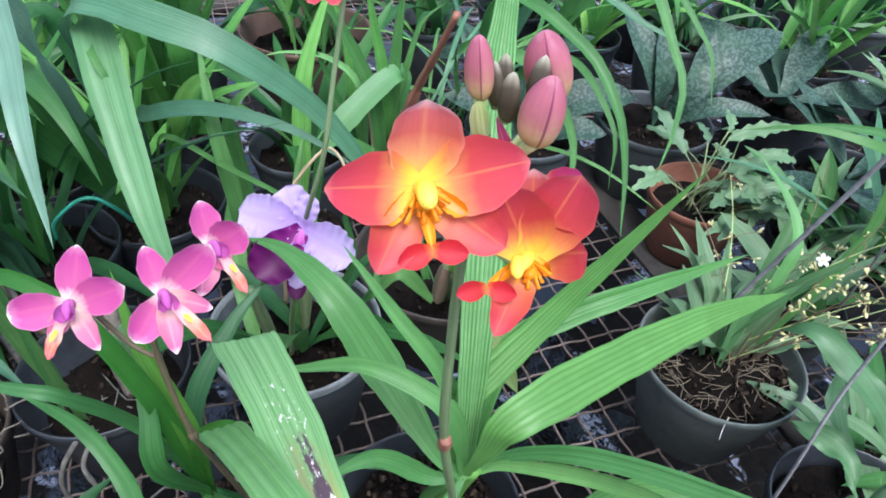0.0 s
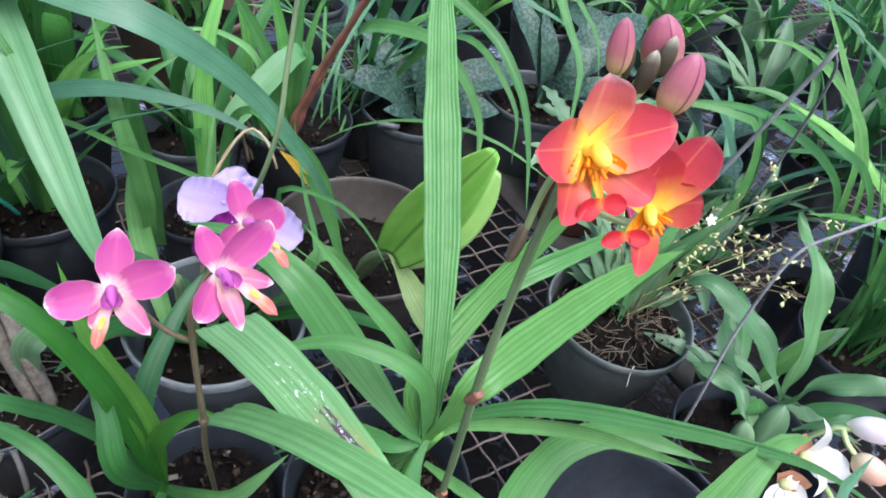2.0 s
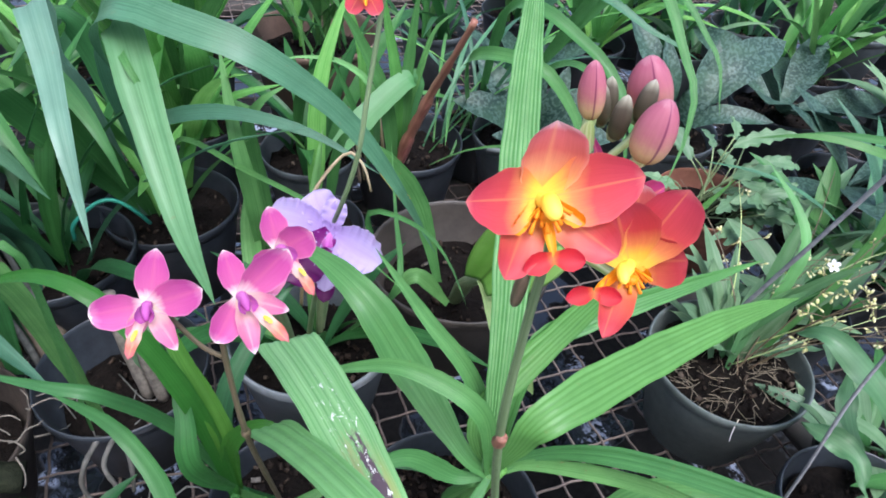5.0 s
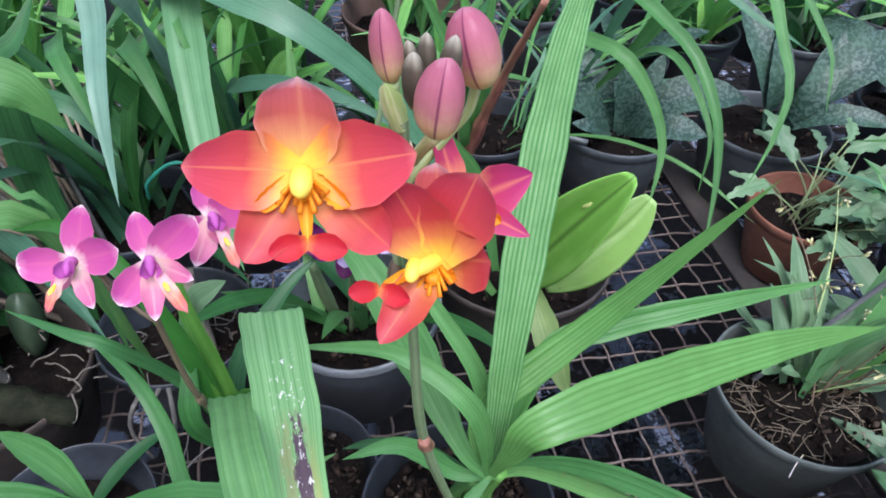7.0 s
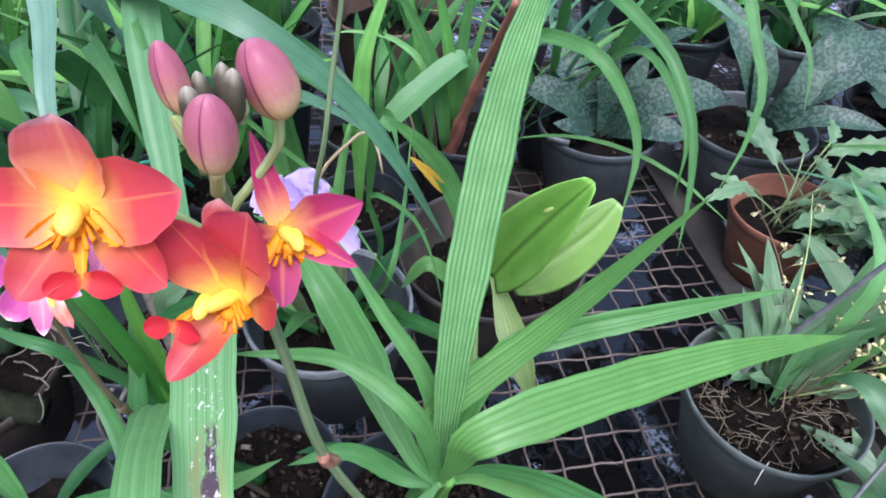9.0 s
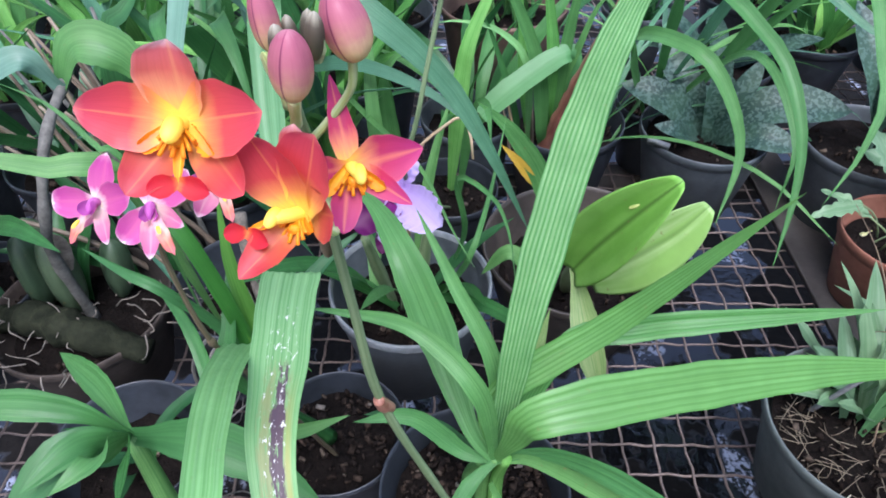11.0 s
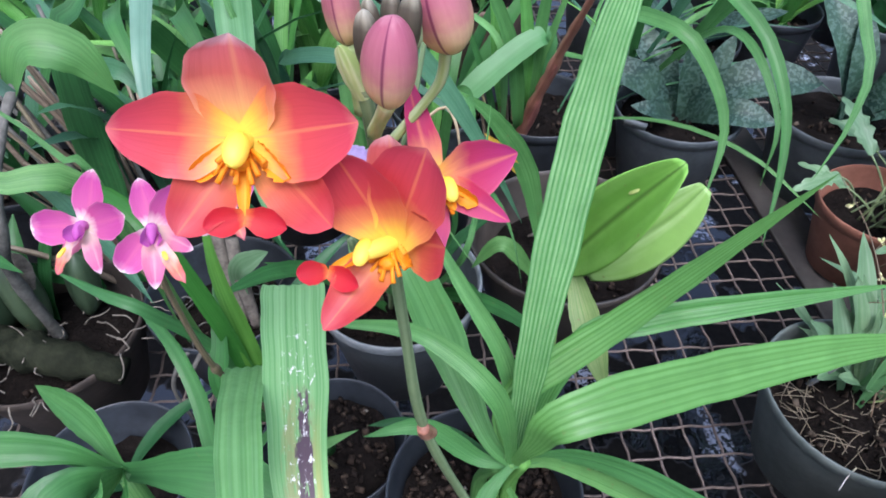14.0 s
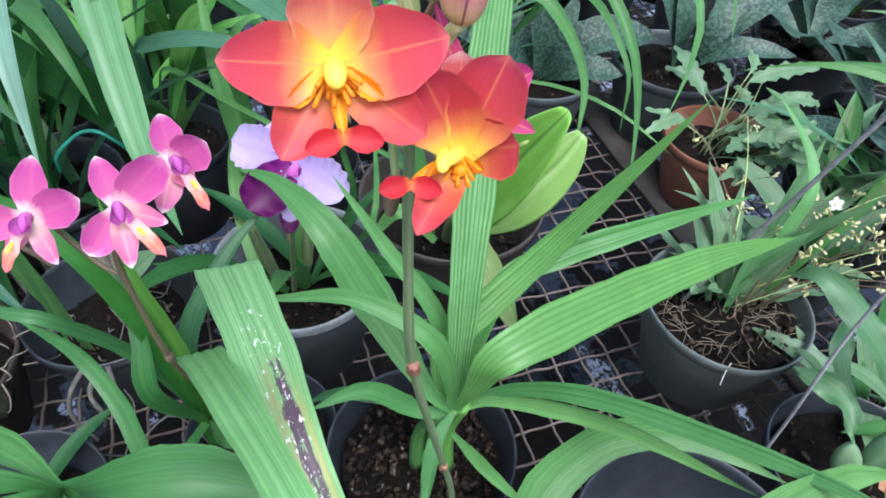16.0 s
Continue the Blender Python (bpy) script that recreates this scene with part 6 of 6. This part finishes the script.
# ---- wavy-leaved plant with white flowers ----
WAVY = thing("potted_orchid", (0.085, -0.345, WIRE), "wavy-leaved orchid with green bulbs in a black pot", "orchid")
pot_parts(WAVY, 0.085, -0.345, 0.075, 0.13, POT_BLACK, seed=81, chips=30)
for c, ax, r, ln in (((0.068, -0.352, 0.175), (0.2, 0.1, 1), 0.017, 0.034), ((0.05, -0.345, 0.16), (-0.2, 0.2, 1), 0.014, 0.028)):
    part("bulb", ball(c, (r * 0.75, r * 0.75, ln), ax, 24, 14, 1.3, 0.10, 0.75), LEAF_GREY, WAVY, "plump pale green bulb")
for pts, w, wv in (([(0.077, -0.343, 0.205), (0.064, -0.305, 0.253), (0.037, -0.251, 0.286), (0.028, -0.225, 0.270)], 0.030, 0.004),
                   ([(0.078, -0.343, 0.205), (0.095, -0.322, 0.274), (0.102, -0.291, 0.322), (0.119, -0.245, 0.345)], 0.032, 0.004),
                   ([(0.078, -0.345, 0.205), (0.084, -0.359, 0.247), (0.111, -0.389, 0.268), (0.135, -0.405, 0.265)], 0.024, 0.003),
                   ([(0.050, -0.338, 0.183), (0.056, -0.308, 0.199), (0.038, -0.269, 0.196)], 0.028, 0.003),
                   ([(0.059, -0.368, 0.207), (0.072, -0.385, 0.230), (0.101, -0.404, 0.248)], 0.018, 0.002),
                   ([(0.06, -0.33, 0.18), (0.08, -0.27, 0.21), (0.12, -0.24, 0.22)], 0.024, 0.003)):
    blade(WAVY, pts, w * 0.8, LEAF_WAVY, nu=8, nv=30, wave=wv, waves=2.5, peak=0.55, base=0.25, fold=0.12)

WHITE = thing("potted_orchid", (0.045, -0.50, WIRE), "white orchid in a black pot among broad leaves", "orchid")
pot_parts(WHITE, 0.045, -0.50, 0.065, 0.13, POT_BLACK, seed=83, chips=20)
wstem = part("flower_stem", tube([(0.035, -0.49, 0.11), (0.02, -0.455, 0.20), (-0.0380, -0.3979, 0.2904), (-0.0356, -0.3968, 0.3084), (-0.0360, -0.4015, 0.3230), (-0.0315, -0.4083, 0.3277)], [0.003, 0.0022, 0.0020], 8, 24), STALK, WHITE)
part("stalk", tube([(-0.0352, -0.4043, 0.3236), (-0.0378, -0.4119, 0.3196), (-0.0387, -0.4206, 0.3177)], [0.0020, 0.0018], 7, 10), STALK, wstem)
wc = np.array((-0.0547, -0.4028, 0.3012))
white = part("flower", ball(wc, (0.004, 0.004, 0.006), (0.8, -0.2, 0.4), 12, 8), CREAM_BUD, WHITE, "white spidery orchid flower")
WFACE = (-0.75, -0.15, 0.62)
part("lip", petal_to(wc, (-0.0459, -0.4257, 0.3090), 0.023, WFACE, cup=-0.35, base=0.6, peak=0.45, tip=2.2, ruffle=0.0012), WHITE_PETAL, white)
part("petal", petal_to(wc, (-0.0430, -0.4334, 0.3043), 0.012, WFACE, cup=0.2, base=0.5, peak=0.5), WHITE_PETAL, white)
for pts in ([(-0.0530, -0.4016, 0.3033), (-0.0502, -0.4033, 0.3137), (-0.0481, -0.4016, 0.3240), (-0.0456, -0.3927, 0.3284)], [(-0.0552, -0.4050, 0.3005), (-0.0583, -0.4148, 0.3035), (-0.0653, -0.4219, 0.3028), (-0.0718, -0.4237, 0.2958)]):
    part("petal", strap(pts, 0.0052, WFACE, nu=4, nv=18, base=0.6, peak=0.4, tip=1.8), WHITE_PETAL, white, "curled white petal")
low_white = part("flower", ball((-0.0699, -0.4084, 0.2848), (0.004, 0.004, 0.006), (0.3, -0.5, 0.5), 12, 8), CREAM_BUD, WHITE, "white spidery orchid flower")
for end, w in (((-0.0868, -0.4097, 0.2685), 0.012), ((-0.0691, -0.4241, 0.2843), 0.013), ((-0.0835, -0.4193, 0.2707), 0.010), ((-0.0636, -0.4095, 0.2911), 0.008)):
    part("petal", petal_to((-0.0699, -0.4084, 0.2848), end, w, WFACE, cup=0.25, base=0.4, peak=0.45, tip=1.5, blunt=0.7), WHITE_PETAL, low_white)
part("bud", ball((-0.0260, -0.4158, 0.3338), (0.0085, 0.0085, 0.0165), np.array((-0.0209, -0.4272, 0.3396)) - np.array((-0.0317, -0.4048, 0.3277)), 20, 14, 1.1, 0.05, 0.7), BLUSH_BUD, wstem, "white bud flushed pink")
part("bud", ball((-0.0384, -0.4307, 0.3174), (0.0090, 0.0090, 0.0120), np.array((-0.0372, -0.4400, 0.3186)) - np.array((-0.0396, -0.4210, 0.3166)), 18, 12, 1.0, 0.05, 0.6), PEACH_BUD, wstem, "peach bud")
blade(WHITE, [(0.03, -0.49, 0.11), (-0.19, -0.42, 0.30), (-0.161, -0.403, 0.328), (-0.108, -0.395, 0.340), (-0.07, -0.40, 0.33)], 0.045, LEAF, nu=14, pleats=3, depth=0.0005, base=0.5, peak=0.55)
blade(WHITE, [(0.03, -0.50, 0.11), (-0.10, -0.50, 0.30), (-0.15, -0.47, 0.37), (-0.165, -0.438, 0.392), (-0.12, -0.43, 0.395)], 0.03, LEAF_BLUE, nu=10)
blade(WHITE, [(0.02, -0.48, 0.11), (-0.03, -0.43, 0.23), (-0.05, -0.40, 0.27)], 0.022, LEAF_BLUE, nu=8)
for pts in ([(-0.0579, -0.3986, 0.2984), (-0.0521, -0.3959, 0.3051), (-0.0479, -0.3924, 0.3103)], [(-0.0715, -0.4016, 0.2840), (-0.0654, -0.4112, 0.2890), (-0.0614, -0.4180, 0.2926)]):
    part("dry_leaf", strap(pts, 0.014, WFACE, nu=6, nv=14), DRY_LEAF, WHITE, "brown dry leaf")

# empty pot in front
EMPTY = thing("plant_pot", (-0.098, -0.368, WIRE), "empty black plastic pot", "pot")
pot_parts(EMPTY, -0.098, -0.368, 0.092, 0.13, POT_BLACK, seed=85, chips=20, empty=True)
FRONT = thing("potted_orchid", (-0.222, -0.475, WIRE), "broad green leaf arching from a pot", "orchid")
pot_parts(FRONT, -0.222, -0.475, 0.034, 0.12, POT_BLACK, seed=86, chips=10)
blade(FRONT, [(-0.222, -0.47, 0.10), (-0.239, -0.345, 0.205), (-0.178, -0.302, 0.230), (-0.113, -0.313, 0.234), (-0.054, -0.362, 0.225)], 0.034, LEAF_MID, nu=10, base=0.5)

# small pots between
for x, y, r, h, seed, m in ((0.175, -0.285, 0.05, 0.09, 87, POT_BLACK), (0.24, -0.10, 0.06, 0.11, 88, POT_BLACK), (0.36, -0.02, 0.07, 0.12, 89, POT_BLACK)):
    root = back_plant(x, y, r, h, m, "small black pot with young green leaves", seed)
    tuft(root, x, y, h * 0.8, 16, (0.07, 0.17), (0.014, 0.030), [LEAF_GREY, LEAF_GREY, LEAF_MID], seed + 100, lean=(20, 65), droop=(10, 60), spread=0.02, nu=6, base=0.35, peak=0.5)

# ---- grassy clump on the right ----
GRASS = thing("potted_plant", (0.345, -0.315, WIRE), "tall grassy clump in a black pot", "potted plant")
pot_parts(GRASS, 0.345, -0.315, 0.075, 0.13, POT_BLACK, seed=92, chips=20)
tuft(GRASS, 0.345, -0.315, 0.105, 30, (0.16, 0.34), (0.007, 0.012), [LEAF, LEAF_MID, LEAF_DARK], 93, lean=(3, 25), droop=(10, 60), nu=4)
REED = thing("potted_plant", (0.415, -0.21, WIRE), "arching strap leaves in a small pot", "potted plant")
pot_parts(REED, 0.415, -0.21, 0.045, 0.10, POT_BLACK, seed=94, chips=10)
for pts, w, mat in (([(0.41, -0.21, 0.08), (0.36, -0.21, 0.25), (0.304, -0.191, 0.353), (0.249, -0.156, 0.410), (0.176, -0.131, 0.446), (0.126, -0.119, 0.449)], 0.016, LEAF),
                    ([(0.415, -0.21, 0.08), (0.37, -0.19, 0.25), (0.342, -0.173, 0.334), (0.323, -0.115, 0.410), (0.304, -0.061, 0.472)], 0.018, LEAF),
                    ([(0.42, -0.21, 0.08), (0.40, -0.18, 0.22), (0.364, -0.148, 0.281), (0.277, -0.098, 0.330), (0.205, -0.067, 0.342), (0.127, -0.043, 0.339)], 0.015, LEAF_MID),
                    ([(0.41, -0.22, 0.08), (0.35, -0.23, 0.25), (0.296, -0.214, 0.326), (0.247, -0.179, 0.358), (0.195, -0.138, 0.390)], 0.018, LEAF_MID)):
    blade(REED, pts, w, mat, nu=6, nv=30, fold=0.3)

jumble = back_plant(0.395, -0.065, 0.062, 0.12, POT_BLACK, "grey-green leaves crowding a small black pot", 121)
tuft(jumble, 0.395, -0.065, 0.098, 20, (0.10, 0.19), (0.012, 0.022), [LEAF_GREY, LEAF_WAVY, LEAF_MID], 122, lean=(15, 65), droop=(10, 70), spread=0.018, nu=6, peak=0.5)
tuft(jumble, 0.395, -0.065, 0.098, 8, (0.20, 0.30), (0.010, 0.016), [LEAF_MID, LEAF_BLUE], 123, lean=(15, 45), droop=(30, 80), spread=0.014)

# ---- old basket of roots on the left ----
BASKET = thing("orchid_basket", (-0.703, -0.015, WIRE), "dark wooden basket of orchid bulbs and bare roots", "orchid")
pot_parts(BASKET, -0.703, -0.015, 0.092, 0.12, DARK_WOOD, seed=95, chips=12, fill=0.72)
rng = np.random.default_rng(96)
for c, axis, r, h in (((-0.752, 0.004, 0.150), (0.02, 0.10, 1), 0.017, 0.052), ((-0.715, -0.004, 0.152), (0.0, 0.05, 1), 0.018, 0.055), ((-0.670, 0.022, 0.140), (0.15, 0.05, 1), 0.016, 0.045),
                      ((-0.760, 0.040, 0.145), (-0.1, 0.10, 1), 0.016, 0.050)):
    part("bulb", ball(c, (r, r, h), axis, 24, 14, 1.1, 0.09), LEAF_BULB, BASKET, "ridged green bulb")
part("log", tube([(-0.790, -0.030, 0.112), (-0.735, -0.042, 0.128), (-0.680, -0.060, 0.128), (-0.612, -0.068, 0.108)], [0.013, 0.019, 0.019, 0.012], 16, 24, 0.18), MOSSY, BASKET, "dark mossy piece of log")
part("sheath", petal_to((-0.706, -0.012, 0.170), (-0.694, -0.010, 0.222), 0.026, (0.1, -0.8, 0.5), cup=-0.5, base=0.8, peak=0.4), ROOT, BASKET, "papery pale sheath on a bulb")
roots = []
for _ in range(55):
    a, q = rng.uniform(0, 6.28), rng.uniform(0.02, 0.14)
    p = np.array((-0.70 + 0.75 * q * math.cos(a), -0.015 + 0.75 * q * math.sin(a), 0.105 + rng.uniform(0, 0.03)))
    pts = [p]
    d = unit((math.cos(a), math.sin(a), rng.uniform(0.3, 1.4)))
    for _ in range(4):
        d = unit(d + rng.normal(size=3) * 0.55 + (0, 0, -0.12))
        p = p + d * rng.uniform(0.005, 0.012)
        pts.append(p)
    roots.append(tube(pts, [0.0010, 0.0008, 0.0005], 5, 10))
tagged(part("root_tangle", joined(roots), ROOT, BASKET, "pale tangled bare roots"), kind="stuff")
part("cane", tube([(-0.70, -0.01, 0.09), (-0.694, -0.023, 0.206), (-0.680, -0.026, 0.249), (-0.664, -0.014, 0.306), (-0.651, 0.007, 0.343), (-0.643, 0.036, 0.363), (-0.651, 0.072, 0.368)], [0.0062, 0.0056, 0.005, 0.0048], 9, 36, 0.16), GREY_ROOT, BASKET, "knotty grey cane")
for pts, w, mat in (([(-0.643, 0.030, 0.362), (-0.660, 0.020, 0.395), (-0.700, 0.008, 0.372), (-0.722, 0.0, 0.325)], 0.026, LEAF_ICE),
                    ([(-0.645, 0.034, 0.362), (-0.625, 0.045, 0.395), (-0.590, 0.050, 0.385), (-0.568, 0.050, 0.345)], 0.040, LEAF_MID),
                    ([(-0.63, 0.06, 0.10), (-0.624, 0.098, 0.36), (-0.601, 0.109, 0.40), (-0.585, 0.14, 0.43)], 0.045, LEAF_DARK),
                    ([(-0.55, -0.02, 0.10), (-0.545, -0.085, 0.345), (-0.588, -0.107, 0.377), (-0.617, -0.114, 0.388), (-0.67, -0.12, 0.38)], 0.026, LEAF),
                    ([(-0.56, -0.03, 0.10), (-0.520, -0.114, 0.378), (-0.537, -0.112, 0.398), (-0.565, -0.101, 0.425), (-0.596, -0.100, 0.442)], 0.009, LEAF),
                    ([(-0.62, 0.09, 0.10), (-0.64, 0.12, 0.30), (-0.589, 0.11, 0.336), (-0.549, 0.087, 0.287)], 0.032, LEAF_BLUE)):
    blade(BASKET, pts, w, mat, nu=10, nv=28)
tuft(BASKET, -0.70, 0.03, 0.10, 4, (0.12, 0.2), (0.02, 0.03), [LEAF_DARK], 97, lean=(10, 45), droop=(10, 60), azimuth=(60, 200))
rng2 = np.random.default_rng(611)
for k in range(34):
    foot = np.array((-0.640 + rng2.normal() * 0.028, 0.120 + rng2.normal() * 0.020, 0.06))
    part("dry_stick", tube(arc(foot, rng2.uniform(110, 215), rng2.uniform(0.20, 0.34), rng2.uniform(2, 30), rng2.uniform(0, 45), rng2.uniform(-0.3, 0.3)), [0.0042, 0.0034, 0.0016], 6, 12, 0.08), (STRAW, GREY_ROOT, DRY_BROWN)[k % 3], BASKET, "dry brown stick")
SIDE = back_plant(-0.530, 0.024, 0.080, 0.12, POT_BLACK, "black pot of dark bark with grey roots", 101, fill=0.6)
stray_straw(SIDE, -0.53, 0.02, 0.074, 0.065, 22, 102, GREY_ROOT, (0.02, 0.06), 0.0009, "root")
for pts in ([(-0.523, 0.044, 0.205), (-0.522, 0.034, 0.170), (-0.514, 0.014, 0.078)], [(-0.508, 0.035, 0.185), (-0.506, 0.020, 0.150), (-0.500, 0.006, 0.078)]):
    part("cane", tube(pts, [0.0065, 0.0075, 0.0060], 10, 14, 0.08), ROOT, SIDE, "pale grey papery cane")
blade(SIDE, [(-0.512, 0.024, 0.078), (-0.502, 0.008, 0.160), (-0.480, 0.000, 0.188), (-0.462, -0.004, 0.202)], 0.026, LEAF_GREY, nu=8, peak=0.6, base=0.3, tip=2.6)
for pts in ([(-0.537, -0.056, 0.118), (-0.551, -0.068, 0.095), (-0.546, -0.078, 0.070), (-0.552, -0.076, 0.045)], [(-0.529, -0.058, 0.118), (-0.528, -0.074, 0.092), (-0.533, -0.080, 0.060)], [(-0.549, -0.052, 0.118), (-0.566, -0.066, 0.100), (-0.575, -0.070, 0.066), (-0.560, -0.085, 0.040)]):
    part("hanging_root", tube(pts, [0.0026, 0.0024, 0.0018], 7, 16, 0.12), GREY_ROOT, SIDE, "grey root over the rim")
ROOTS = thing("orchid_basket", (-0.58, -0.18, WIRE), "black pot of bark with grey dangling roots", "orchid")
pot_parts(ROOTS, -0.60, -0.17, 0.070, 0.10, POT_BLACK, seed=98, chips=8, fill=0.6)
roots = []
for _ in range(12):
    a = rng.uniform(0, 6.28)
    p = np.array((-0.60 + 0.06 * math.cos(a), -0.17 + 0.06 * math.sin(a), 0.075))
    pts, d = [p], unit((math.cos(a), math.sin(a), 0.5))
    for _ in range(5):
        d = unit(d + rng.normal(size=3) * 0.45 + (0, 0, -0.22))
        p = p + d * rng.uniform(0.015, 0.035)
        pts.append(p * (1, 1, 1) if p[2] > 0.01 else p * (1, 1, 0) + (0, 0, 0.01))
    roots.append(tube(pts, [0.0013, 0.0010, 0.0006], 5, 14))
tagged(part("root_tangle", joined(roots), GREY_ROOT, ROOTS, "grey dangling roots"), kind="stuff")
tuft(ROOTS, -0.60, -0.17, 0.065, 4, (0.08, 0.14), (0.014, 0.020), [LEAF_DARK], 99, lean=(30, 60), droop=(20, 70))

# ---- plants further back ----
rng = np.random.default_rng(200)
KINDS = (("green strap leaves in a black pot", [LEAF, LEAF_DARK], (0.22, 0.42), (0.014, 0.026), 16),
         ("narrow bright leaves in a black pot", [LEAF_LIME, LEAF], (0.22, 0.42), (0.014, 0.024), 24),
         ("blue-green strap leaves in a black pot", [LEAF_BLUE, LEAF_DARK], (0.22, 0.42), (0.018, 0.032), 13),
         ("grey-green leaves in a black pot", [LEAF_GREY, LEAF_DARK], (0.12, 0.24), (0.028, 0.045), 12))
SPOTS = [(-1.0, 0.22), (-1.0, 0.45), (-1.0, 0.7), (-1.0, 0.95), (-0.95, -0.02), (-0.78, 0.24), (-0.62, 0.42), (-0.80, 0.48), (-0.66, 0.66), (-0.42, 0.72), (-0.9, 0.75), (-0.18, 0.85), (0.05, 0.72), (0.30, 0.58), (0.28, 0.80), (0.52, 0.55), (0.55, 0.78), (0.76, 0.42), (0.78, 0.65), (0.72, 0.18),
         (0.70, -0.05), (0.60, -0.24), (0.95, 0.05), (0.95, 0.30), (1.0, 0.55), (1.05, 0.8), (-0.5, 0.95), (0.75, 0.95), (1.2, 0.25), (1.25, 0.6), (-0.8, 1.0), (-0.62, 0.22), (-0.85, 0.02), (-0.86, -0.2), (1.3, 1.0), (1.5, 0.4), (1.55, 0.85), (0.48, -0.38), (0.85, -0.25)]
for k, (x, y) in enumerate(SPOTS):
    label, mats, ln, wd, count = KINDS[(1 if k % 3 else 0) if x < -0.3 and y > 0.38 else 2 if x < -0.3 else k % 4 if k % 7 else 0]
    x, y = x + rng.uniform(-0.03, 0.03), y + rng.uniform(-0.03, 0.03)
    r = rng.uniform(0.065, 0.085)
    root = back_plant(x, y, r, rng.uniform(0.12, 0.15), POT_BLACK if k % 3 else POT_GREY, label, 300 + k)
    tuft(root, x, y, 0.10, count, ln, wd, mats, 400 + k, lean=(4, 45), droop=(15, 95), spread=0.022, nu=4, nv=11)
